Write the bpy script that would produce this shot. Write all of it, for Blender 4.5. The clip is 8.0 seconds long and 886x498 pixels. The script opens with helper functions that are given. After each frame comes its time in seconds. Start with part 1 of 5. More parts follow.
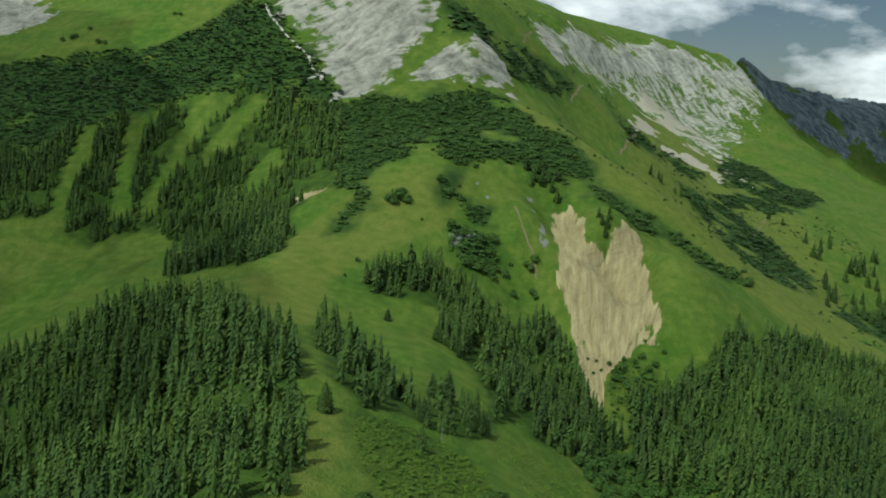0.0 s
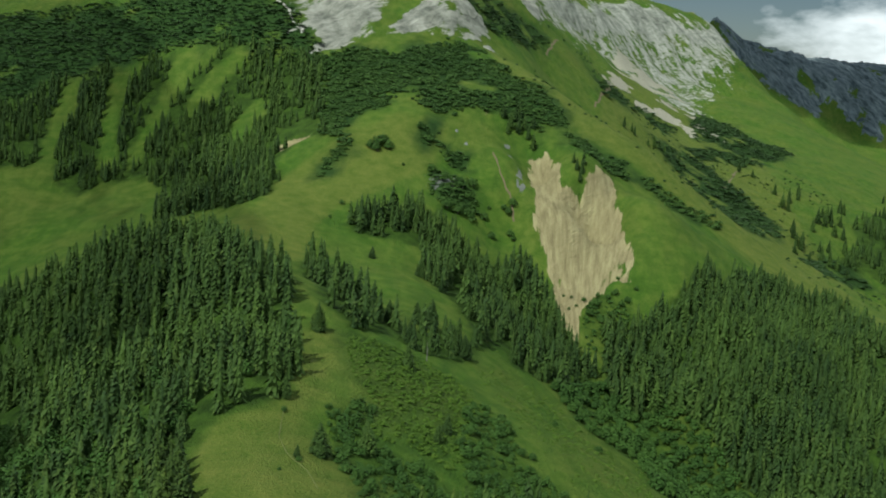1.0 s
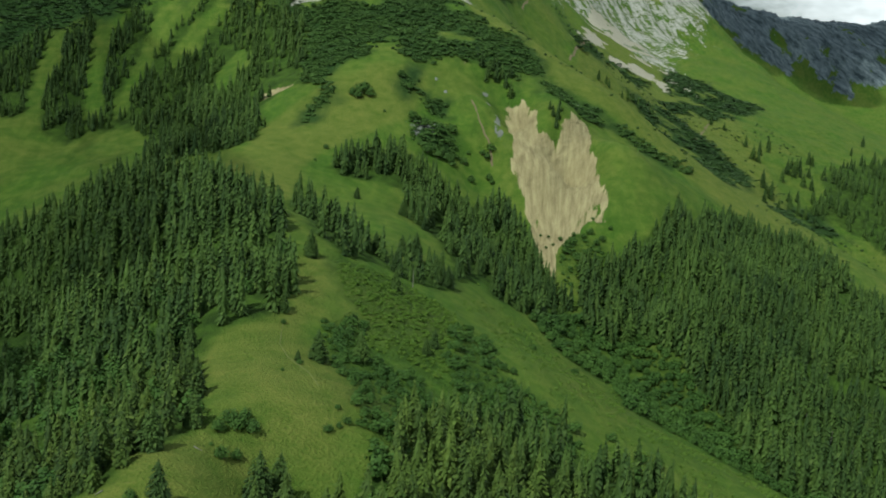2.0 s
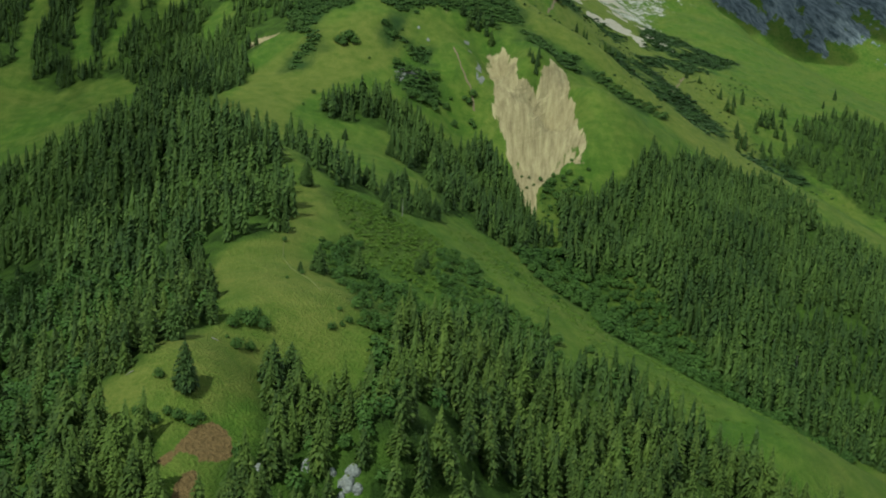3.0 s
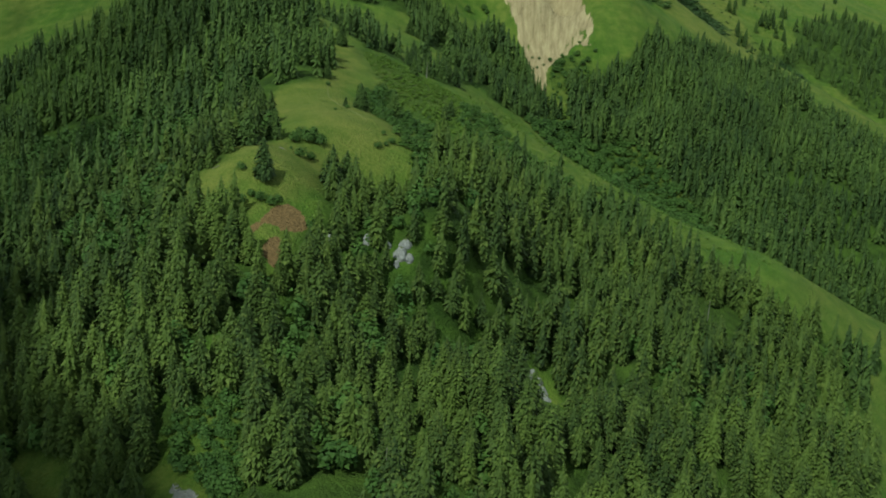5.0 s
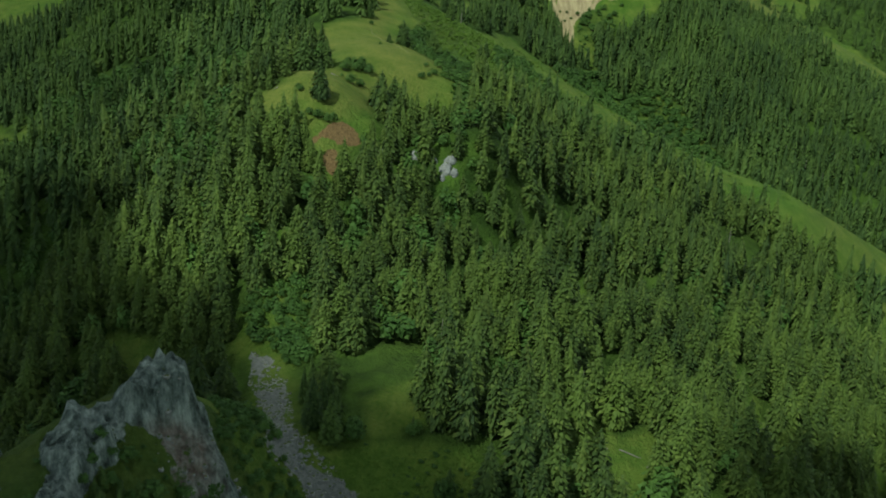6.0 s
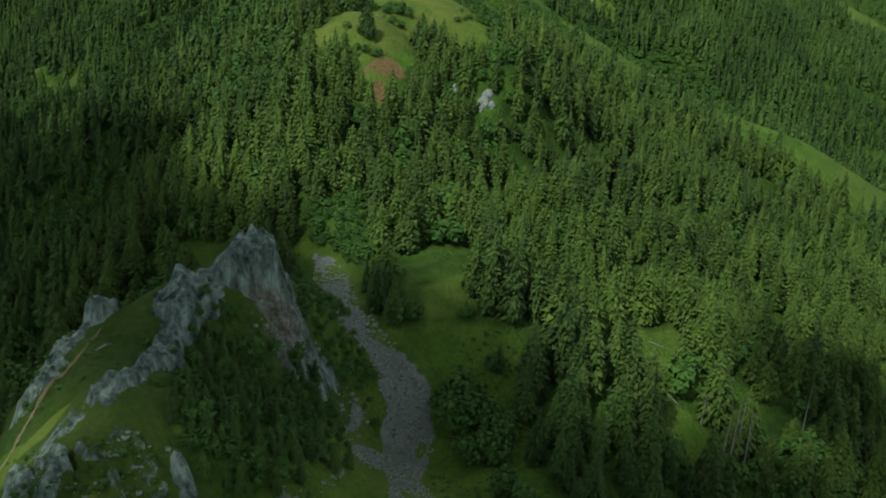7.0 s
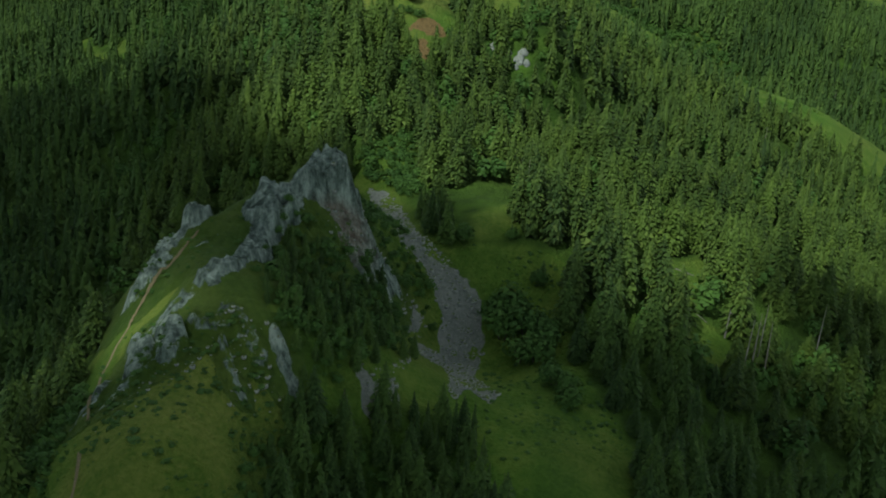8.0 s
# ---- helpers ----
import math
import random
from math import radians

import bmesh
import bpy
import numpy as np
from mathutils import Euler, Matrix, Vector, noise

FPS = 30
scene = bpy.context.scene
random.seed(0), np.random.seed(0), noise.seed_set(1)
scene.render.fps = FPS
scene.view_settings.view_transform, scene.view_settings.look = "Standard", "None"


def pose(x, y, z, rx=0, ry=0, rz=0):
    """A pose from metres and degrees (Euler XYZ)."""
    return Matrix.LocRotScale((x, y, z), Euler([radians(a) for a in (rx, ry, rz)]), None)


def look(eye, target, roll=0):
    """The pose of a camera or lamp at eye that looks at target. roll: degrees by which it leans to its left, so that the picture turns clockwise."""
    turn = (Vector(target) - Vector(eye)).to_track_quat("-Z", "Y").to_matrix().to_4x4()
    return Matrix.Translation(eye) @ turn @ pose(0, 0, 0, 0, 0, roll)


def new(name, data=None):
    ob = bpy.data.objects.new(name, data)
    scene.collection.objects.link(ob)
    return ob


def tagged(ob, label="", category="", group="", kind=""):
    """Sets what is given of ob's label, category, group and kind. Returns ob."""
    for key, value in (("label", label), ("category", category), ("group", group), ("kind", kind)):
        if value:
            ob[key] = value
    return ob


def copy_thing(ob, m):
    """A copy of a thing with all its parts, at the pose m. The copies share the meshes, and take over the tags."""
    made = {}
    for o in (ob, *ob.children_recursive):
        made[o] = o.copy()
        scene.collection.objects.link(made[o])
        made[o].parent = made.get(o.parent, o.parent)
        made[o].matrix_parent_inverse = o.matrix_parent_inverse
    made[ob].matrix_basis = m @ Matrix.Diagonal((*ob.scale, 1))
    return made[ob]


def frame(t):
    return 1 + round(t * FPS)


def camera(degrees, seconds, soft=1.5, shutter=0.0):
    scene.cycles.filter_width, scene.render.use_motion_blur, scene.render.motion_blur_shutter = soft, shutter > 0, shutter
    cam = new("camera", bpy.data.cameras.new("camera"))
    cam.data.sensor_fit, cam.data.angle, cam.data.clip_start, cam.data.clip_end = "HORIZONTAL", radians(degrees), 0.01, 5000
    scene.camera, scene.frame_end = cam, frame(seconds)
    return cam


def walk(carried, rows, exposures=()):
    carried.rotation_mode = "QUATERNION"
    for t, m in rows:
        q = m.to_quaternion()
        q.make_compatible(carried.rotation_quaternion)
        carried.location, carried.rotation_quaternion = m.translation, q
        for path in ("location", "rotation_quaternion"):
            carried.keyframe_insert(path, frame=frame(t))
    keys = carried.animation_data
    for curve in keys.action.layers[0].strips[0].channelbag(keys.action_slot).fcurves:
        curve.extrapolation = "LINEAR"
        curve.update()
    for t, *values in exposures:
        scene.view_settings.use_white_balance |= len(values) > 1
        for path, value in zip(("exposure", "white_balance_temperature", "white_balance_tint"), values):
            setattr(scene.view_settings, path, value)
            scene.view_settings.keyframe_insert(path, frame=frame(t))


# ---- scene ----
cam = camera(44.8, 8.0, soft=1.9)
METRES, EYE, TILT, LEAN, TURN = 285.0, 400.0, -8.0, -4.0, 0.0
ROWS = [
    (0.0, 0.0, 0.0, 0.0, -0.0, 0.0, 0.0),
    (0.5, -0.0063, -0.0505, -0.0265, -0.59, -0.89, 0.17),
    (1.0, -0.0145, -0.1057, -0.055, -1.3, -1.91, 0.35),
    (2.5, -0.0447, -0.2627, -0.1359, -3.24, -4.77, 0.91),
    (3.0, -0.0575, -0.3196, -0.1645, -3.81, -5.74, 1.07),
    (3.5, -0.0707, -0.3714, -0.191, -4.06, -6.73, 1.13),
    (4.0, -0.0855, -0.4285, -0.2192, -4.08, -7.79, 1.17),
    (4.5, -0.1002, -0.4813, -0.2448, -4.08, -8.93, 1.18),
    (6.0, -0.1553, -0.6521, -0.3231, -2.76, -11.36, 0.78),
    (6.5, -0.1748, -0.7063, -0.3454, -2.4, -12.02, 0.65),
    (7.0, -0.196, -0.7647, -0.3691, -2.07, -12.56, 0.53),
    (7.5, -0.2158, -0.8186, -0.3897, -1.79, -12.83, 0.46),
    (8.0, -0.2363, -0.8765, -0.4115, -1.37, -12.85, 0.36),
]
walk(cam, [(t, pose(0, 0, EYE, TILT, LEAN, TURN) @ pose(METRES * x, METRES * y, METRES * z, 90 + pitch, roll, yaw)) for t, x, y, z, yaw, pitch, roll in ROWS], exposures=[(0.0, -0.53, 6150, 0.0), (8.0, -0.53, 6150, 0.0)])

# ---- world and sun ----
SUN = Vector((-0.38, -0.47, 0.79)).normalized()
lamp = new("sun", bpy.data.lights.new("sun", "SUN"))
lamp.data.energy, lamp.data.angle, lamp.data.color = 4.9, radians(0.6), (1.0, 0.965, 0.88)
lamp.matrix_world = look(SUN * 900, (0, 0, 0))

world = bpy.data.worlds.new("world")
scene.world = world
world.use_nodes = True
wn, wl = world.node_tree.nodes, world.node_tree.links
sky = wn.new("ShaderNodeTexSky")
sky.sky_type, sky.sun_disc = "NISHITA", False
sky.sun_elevation = math.asin(SUN.z)
sky.sun_rotation = math.atan2(SUN.x, SUN.y)
sky.altitude, sky.air_density, sky.dust_density = 1500, 1.0, 1.2
wn["Background"].inputs["Strength"].default_value = 0.05
heaven = wn.new("ShaderNodeTexCoord")
puffs = wn.new("ShaderNodeTexNoise")
puffs.inputs["Scale"].default_value, puffs.inputs["Detail"].default_value, puffs.inputs["Roughness"].default_value = 5.2, 8.0, 0.55
flat = wn.new("ShaderNodeMapping")
flat.inputs["Scale"].default_value, flat.inputs["Location"].default_value = (1.0, 1.0, 2.3), (0.35, 0.1, 0.0)
wl.new(heaven.outputs["Generated"], flat.inputs["Vector"])
wl.new(flat.outputs[0], puffs.inputs["Vector"])
share = wn.new("ShaderNodeMapRange")
share.inputs["From Min"].default_value, share.inputs["From Max"].default_value = 0.46, 0.62
wl.new(puffs.outputs["Fac"], share.inputs["Value"])
white = wn.new("ShaderNodeMix")
white.data_type = "RGBA"
white.inputs["B"].default_value = (32, 32.6, 33, 1)
wl.new(share.outputs[0], white.inputs["Factor"])
wl.new(sky.outputs[0], white.inputs["A"])
wl.new(white.outputs["Result"], wn["Background"].inputs[0])

# ---- terrain: break lines of the land, joined by a smooth surface ----
BREAKS = []


def break_line(*pts, step=45.0):
    """A ridge, gully or foot of the land, as points in metres, filled in every step metres."""
    pts = np.array(pts, float)
    for a, b in zip(pts[:-1], pts[1:]):
        n = max(1, int(math.dist(a[:2], b[:2]) / step))
        BREAKS.extend(a + (b - a) * k / n for k in range(n))
    BREAKS.append(pts[-1])


# rocky crest in front, its left fall and the saddle behind it
break_line((-68, 18, 216), (-77, 6, 225), (-84, -12, 226), (-90, -34, 229), (-95, -54, 225), (-101, -70, 222), (-107, -84, 217), (-112, -100, 209), (-116, -130, 194), (-118, -240, 160), step=14)
break_line((-100, -28, 221), (-105, -48, 221), (-110, -66, 216), (-115, -84, 210), (-120, -104, 200), step=16)
break_line((-112, -20, 214), (-118, -44, 211), (-122, -64, 205), (-127, -86, 197), (-134, -130, 180), step=20)
break_line((-96, 26, 200), (-112, 8, 200), (-132, -10, 192), (-141, -50, 182), (-148, -92, 170), (-165, -220, 140), step=24)
break_line((-70, -4, 217), (-76, -24, 218), (-82, -46, 217), (-86, -62, 214), (-92, -80, 210), (-96, -100, 201), step=16)
break_line((-165, 40, 158), (-178, -40, 148), (-200, -140, 130), (-220, -260, 105))
break_line((-60, 30, 212), (-58, 12, 211), (-52, -8, 204), (-62, -48, 205), (-72, -80, 196), (-80, -140, 168), step=22)
break_line((-32, 22, 207), (-20, -32, 191), (-34, -80, 187), (-40, -140, 165), step=30)
break_line((16, 38, 197), (40, 8, 184), (18, -55, 176), (10, -140, 150))
break_line((110, 122, 168), (70, 0, 165), (80, -100, 135))
# crest of the wooded spur
break_line((-66, 52, 206), (-62, 110, 224), (-52, 160, 238), (-50, 183, 247), (-60, 205, 254), (-58, 270, 257), (-62, 350, 263), (-52, 410, 267), (-60, 470, 276), (-95, 530, 284), (-140, 565, 281), (-172, 575, 273), (-205, 585, 255), (-240, 600, 232))
break_line((-26, 122, 214), (-15, 172, 232), (-18, 262, 250), (-40, 345, 260))
# left flank of the spur and the wooded hollow below
break_line((-105, 130, 212), (-125, 200, 217), (-110, 270, 229), (-110, 350, 238), (-145, 456, 238))
break_line((-172, 150, 172), (-174, 212, 200), (-152, 270, 208), (-182, 420, 212), (-235, 520, 205))
break_line((-205, 110, 158), (-235, 250, 165), (-240, 385, 172), (-300, 460, 163), (-330, 600, 170))
break_line((2, 186, 229), (6, 214, 236), (6, 250, 239), (28, 120, 203), (47, 88, 193), (71, 59, 181))
# right flank, down to the ravine
break_line((30, 148, 188), (34, 215, 210), (30, 300, 226), (28, 390, 237), (30, 470, 236), (5, 560, 250))
break_line((75, 122, 187), (58, 236, 197), (86, 320, 205), (62, 430, 225), (85, 400, 213))
break_line((112, 124, 167), (130, 240, 172), (136, 345, 192), (180, 335, 182), (240, 330, 152), (330, 310, 110))
break_line((180, 160, 140), (202, 250, 140), (280, 260, 110))
# the ravine and its head under the slide
break_line((113, 695, 224), (122, 645, 202), (126, 592, 186), (150, 560, 172), (180, 515, 158), (215, 505, 147), (256, 480, 126), (300, 450, 110), (400, 390, 80), (560, 280, 30))
# far side of the ravine
break_line((160, 640, 194), (198, 588, 185), (216, 550, 165), (262, 548, 158), (330, 500, 127), (450, 440, 90))
break_line((176, 705, 226), (240, 655, 212), (300, 610, 178), (380, 560, 150), (520, 480, 100))
break_line((62, 1130, 424), (98, 1060, 391), (127, 1010, 372), (156, 985, 354), (191, 965, 335), (220, 950, 317), (256, 940, 290), (290, 930, 267), (325, 920, 243), (363, 910, 221), (396, 905, 208), (470, 870, 170), (600, 800, 110))
break_line((161, 902, 321), (210, 879, 288), (256, 862, 262), (317, 850, 233), (400, 800, 196))
break_line((206, 709, 229), (254, 734, 219), (300, 722, 203), (345, 690, 186), (400, 640, 168))
# pasture beyond that crest
break_line((432, 1228, 206), (588, 1252, 124), (615, 1168, 104))
# slide, between two grassy shoulders
break_line((62, 900, 343), (75, 878, 324), (97, 851, 312), (118, 842, 300), (122, 790, 272), (118, 745, 246), (113, 700, 225))
break_line((160, 900, 320), (172, 806, 284), (160, 740, 250), (152, 700, 225))
break_line((138, 860, 318), (138, 800, 276), (132, 740, 244))
break_line((84, 850, 297), (82, 790, 266), (86, 740, 240), (92, 690, 222), (100, 640, 207))
# rounded meadow hill behind the spur
break_line((5, 598, 252), (14, 660, 250), (30, 720, 257), (30, 790, 288), (42, 850, 318), (30, 900, 352))
break_line((-52, 560, 262), (-54, 640, 264), (-55, 720, 279), (-62, 780, 298), (-30, 823, 318), (5, 871, 342), (0, 960, 372), (0, 1050, 402))
break_line((-112, 600, 276), (-113, 680, 276), (-103, 778, 291), (-90, 840, 316), (-80, 920, 345), (-90, 1000, 373))
# grassy bowl on the left and the striped slope
break_line((-340, 680, 190), (-300, 760, 222), (-281, 800, 240), (-218, 800, 258), (-150, 700, 266))
break_line((-450, 860, 235), (-334, 880, 265), (-285, 877, 262), (-196, 850, 272), (-140, 820, 285))
break_line((-480, 940, 280), (-364, 930, 286), (-321, 980, 312), (-250, 1000, 334), (-172, 1000, 340), (-120, 960, 345))
break_line((-560, 1090, 360), (-427, 1120, 381), (-314, 1130, 402), (-205, 1085, 403), (-162, 1090, 412), (-110, 1080, 410))
break_line((-640, 1260, 420), (-517, 1300, 440), (-413, 1250, 450), (-285, 1250, 472), (-197, 1220, 487), (-140, 1190, 480))
break_line((-900, 1500, 500), (-557, 1420, 492), (-400, 1500, 540), (-250, 1450, 560), (-130, 1400, 580))
# the stony peak and the ridge that runs back from it
break_line((-80, 1070, 407), (-110, 1125, 435), (-112, 1180, 475), (-90, 1200, 500), (-61, 1210, 526), (-20, 1300, 545), (60, 1400, 528), (95, 1500, 520), (129, 1600, 518))
break_line((-61, 1205, 524), (-35, 1180, 500), (-13, 1155, 468), (23, 1140, 462), (54, 1110, 418))
break_line((-16, 1105, 434), (18, 1080, 412), (36, 1000, 380))
# second valley and the long pale cliff
break_line((110, 1150, 395), (169, 1290, 368), (228, 1340, 348), (310, 1372, 303), (337, 1356, 273), (418, 1370, 233), (478, 1300, 195), (518, 1200, 163), (640, 1000, 90), (760, 800, 20), step=90)
break_line((150, 1080, 350), (215, 1035, 303), (290, 1010, 254), (370, 985, 205), (480, 930, 155), (660, 800, 80), step=90)
break_line((136, 1650, 489), (215, 1760, 440), (330, 1700, 335), (463, 1508, 250), (543, 1549, 237), (627, 1500, 201), (800, 1400, 140), step=120)
break_line((198, 2200, 548), (300, 2250, 440), (425, 2400, 358), (519, 2350, 319), (610, 2300, 279), (726, 2200, 255), (800, 1900, 245), (1000, 1800, 180), step=120)
break_line((150, 1900, 540), (200, 2350, 575), (330, 2700, 582), (463, 3000, 584), (678, 3200, 585), (899, 3400, 570), (960, 3500, 520), (1020, 3420, 443), (1055, 3000, 323), (1161, 2800, 223), (1400, 2500, 100), step=150)
break_line((1150, 3500, 300), (1180, 3200, 200), (1300, 2950, 90), (1600, 2700, 0), step=150)
break_line((250, 2450, 500), (430, 2640, 415), (560, 2800, 420), (700, 2950, 410), (833, 2950, 362), (900, 2600, 300), step=150)
break_line((900, 4100, 560), (1183, 4300, 608), (1299, 4280, 512), (1487, 4350, 512), (1796, 4450, 490), (2400, 4600, 520), step=250)
break_line((600, 5200, 300), (1300, 5300, 200), (2600, 5600, 100), step=300)
break_line((1020, 3720, 380), (1200, 3900, 330), (1407, 4000, 298), (1651, 4000, 210), (2200, 3900, 150), step=250)
break_line((-1200, 2400, 700), (-400, 2200, 620), (0, 1900, 560), step=300)
LAND = np.array(BREAKS)
KX, KY, KZ = LAND.T
SOFT = 26.0


def kernel(dx, dy):
    return -np.sqrt(dx * dx + dy * dy + SOFT * SOFT)


gram = kernel(KX[:, None] - KX[None], KY[:, None] - KY[None]) - np.eye(len(KX)) * 1.5
aug = np.block([[gram, np.ones((len(KX), 1))], [np.ones((1, len(KX))), np.zeros((1, 1))]])
COEF = np.linalg.solve(aug, np.append(KZ, 0.0))


def lattice(ix, iy, seed):
    h = (ix.astype(np.int64) * 374761393 + iy.astype(np.int64) * 668265263 + seed * 974634777) & 0x7FFFFFFF
    h = ((h ^ (h >> 13)) * 1274126177) & 0x7FFFFFFF
    return ((h ^ (h >> 16)) & 0xFFFF) / 65535.0


def noise2(x, y, size, seed=0):
    """Smooth noise from 0 to 1 over the plan."""
    u, v = np.asarray(x, float) / size + 911.3, np.asarray(y, float) / size + 577.7
    iu, iv = np.floor(u), np.floor(v)
    fu, fv = u - iu, v - iv
    fu, fv = fu * fu * (3 - 2 * fu), fv * fv * (3 - 2 * fv)
    a, b = lattice(iu, iv, seed), lattice(iu + 1, iv, seed)
    c, d = lattice(iu, iv + 1, seed), lattice(iu + 1, iv + 1, seed)
    return (a + (b - a) * fu) * (1 - fv) + (c + (d - c) * fu) * fv


def fractal(x, y, size, seed=0, octaves=4):
    total, amp, out = 0.0, 1.0, 0.0
    for k in range(octaves):
        out = out + amp * noise2(x, y, size / 2 ** k, seed + k * 17)
        total, amp = total + amp, amp * 0.55
    return out / total


def base_height(x, y):
    x, y = np.asarray(x, float), np.asarray(y, float)
    flat_x, flat_y = x.ravel(), y.ravel()
    out = np.empty(flat_x.shape)
    for k in range(0, len(flat_x), 20000):
        dx, dy = flat_x[k:k + 20000, None] - KX, flat_y[k:k + 20000, None] - KY
        r2 = dx * dx + dy * dy
        h = -np.sqrt(r2 + SOFT * SOFT) @ COEF[:-1] + COEF[-1]
        near = np.sqrt(r2.min(1))
        w = np.clip((near - 700) / 1500, 0, 1)
        w = w * w * (3 - 2 * w)
        far = -80 + 380 * fractal(flat_x[k:k + 20000], flat_y[k:k + 20000], 1600, 3)
        out[k:k + 20000] = np.clip(h, -150, 800) * (1 - w) + far * w
    return out.reshape(x.shape)


# ---- land cover, as outlines on the plan ----
AREAS = []


def area(cover, name, *outline):
    AREAS.append((cover, name, np.array(outline, float)))


area("spruce", "spur_left", (-284, 652), (-233, 591), (-194, 570), (-171, 573), (-136, 555), (-113, 591), (-73, 531), (-55, 482), (-55, 447), (-48, 420), (-43, 376), (-45, 347), (-48, 330), (-63, 314), (-67, 292), (-60, 249), (-64, 209), (-70, 199), (-88, 196), (-88, 195), (-89, 172), (-87, 139), (-85, 110), (-77, 87), (-88, 78), (-129, 117), (-179, 152), (-237, 433), (-256, 581))
area("spruce", "spur_front", (-87, 165), (-63, 150), (-54, 138), (-47, 169), (-39, 180), (-40, 205), (-27, 219), (-11, 236), (14, 309), (33, 325), (62, 319), (105, 340), (127, 318), (146, 289), (185, 290), (223, 292), (207, 274), (149, 145), (65, -37), (-7, -79), (-18, -42), (-14, 8), (-33, 10), (-47, 7), (-55, 22), (-62, 81), (-74, 83), (-80, 66), (-85, 94))
area("spruce", "right_forest", (188, 716), (216, 740), (266, 783), (304, 806), (344, 804), (355, 764), (368, 724), (384, 688), (397, 598), (321, 442), (277, 462), (260, 469), (244, 482), (216, 473), (205, 501), (202, 528), (192, 560), (183, 585), (162, 613), (152, 645), (150, 672), (160, 693), (178, 701))
area("spruce", "ravine_wood", (-49, 702), (-36, 720), (2, 755), (18, 753), (38, 745), (53, 724), (89, 755), (95, 728), (106, 684), (113, 656), (123, 628), (119, 613), (80, 579), (61, 564), (58, 590), (40, 556), (39, 593), (27, 620), (7, 661), (15, 698), (-2, 705), (-18, 698), (-34, 691))
area("spruce", "edge_trees", (-68, 613), (-46, 622), (-30, 581), (-15, 520), (1, 509), (19, 542), (37, 550), (39, 527), (20, 492), (-2, 475), (-20, 458), (-29, 458), (-44, 477))
area("spruce", "striped_slope", (-443, 1011), (-411, 1011), (-378, 1007), (-362, 1022), (-348, 1043), (-325, 1054), (-301, 1057), (-268, 1069), (-246, 1068), (-226, 1075), (-207, 1092), (-186, 1070), (-145, 1056), (-96, 1014), (-74, 845), (-94, 859), (-112, 819), (-102, 778), (-103, 734), (-125, 729), (-148, 747), (-163, 746), (-173, 737), (-188, 748), (-194, 788), (-187, 831), (-215, 869), (-241, 882), (-265, 885), (-279, 869), (-307, 888), (-316, 910), (-323, 908), (-342, 901), (-365, 900), (-393, 898))
area("glade", "stripe_a", (-346, 1054), (-328, 1049), (-319, 1012), (-321, 979), (-323, 957), (-318, 930), (-307, 882), (-330, 914), (-335, 940), (-339, 965), (-340, 990), (-344, 1022))
area("glade", "stripe_b", (-292, 1092), (-269, 1080), (-274, 1047), (-278, 1015), (-279, 984), (-276, 968), (-265, 936), (-257, 903), (-263, 898), (-273, 894), (-276, 912), (-285, 947), (-294, 980), (-301, 1022), (-300, 1053), (-299, 1079))
area("glade", "stripe_c", (-217, 1111), (-197, 1095), (-200, 1069), (-205, 1053), (-215, 1040), (-226, 1017), (-231, 995), (-237, 972), (-239, 940), (-237, 915), (-244, 906), (-247, 894), (-255, 929), (-252, 961), (-248, 991), (-247, 1021), (-246, 1048), (-244, 1070), (-230, 1091))
area("glade", "stripe_d", (-185, 1066), (-171, 1063), (-167, 1056), (-172, 1042), (-188, 1027), (-191, 1006), (-202, 995), (-203, 979), (-217, 972), (-218, 998), (-210, 1020), (-204, 1039), (-193, 1051))
area("glade", "stripe_e", (-145, 999), (-135, 949), (-145, 934), (-149, 902), (-166, 897), (-172, 910), (-167, 951), (-160, 982))
area("dwarf", "upper_band", (-512, 1168), (-478, 1172), (-434, 1185), (-393, 1189), (-336, 1184), (-309, 1195), (-288, 1211), (-272, 1220), (-258, 1242), (-244, 1267), (-200, 1231), (-180, 1191), (-155, 1149), (-133, 1122), (-110, 1078), (-98, 1056), (-97, 1019), (-145, 1054), (-186, 1068), (-213, 1069), (-268, 1069), (-301, 1057), (-354, 1044), (-379, 1011), (-411, 1011), (-443, 1011))
area("dwarf", "peak_foot", (-98, 1031), (-68, 1050), (-23, 1023), (3, 1058), (25, 1085), (60, 1087), (79, 1030), (110, 994), (132, 954), (134, 921), (114, 917), (100, 897), (69, 916), (39, 900), (32, 887), (11, 882), (-1, 883), (1, 927), (-26, 919), (-26, 885), (-57, 866), (-59, 841), (-77, 846))
area("dwarf", "ridge_shrubs", (13, 812), (36, 817), (54, 793), (45, 777), (27, 771), (14, 774))
area("dwarf", "hill_patch", (21, 856), (35, 863), (49, 848), (49, 837), (36, 828), (27, 836), (19, 844))
area("dwarf", "shrub_bar", (-62, 842), (-52, 840), (-52, 820), (-63, 803), (-69, 783), (-73, 779), (-73, 800), (-67, 818), (-62, 829))
area("dwarf", "valley_band", (311, 1386), (355, 1443), (416, 1520), (442, 1489), (468, 1439), (484, 1387), (473, 1309), (412, 1211), (365, 1192), (351, 1237), (358, 1350), (330, 1362))
area("dwarf", "ridge_edge", (124, 919), (152, 910), (171, 899), (195, 896), (218, 882), (219, 866), (198, 881), (161, 870), (142, 870))
area("dwarf", "valley_patch", (683, 2544), (750, 2490), (761, 2348), (827, 2357), (696, 1934), (611, 1759), (525, 1633), (472, 1600), (459, 1687), (460, 1769))
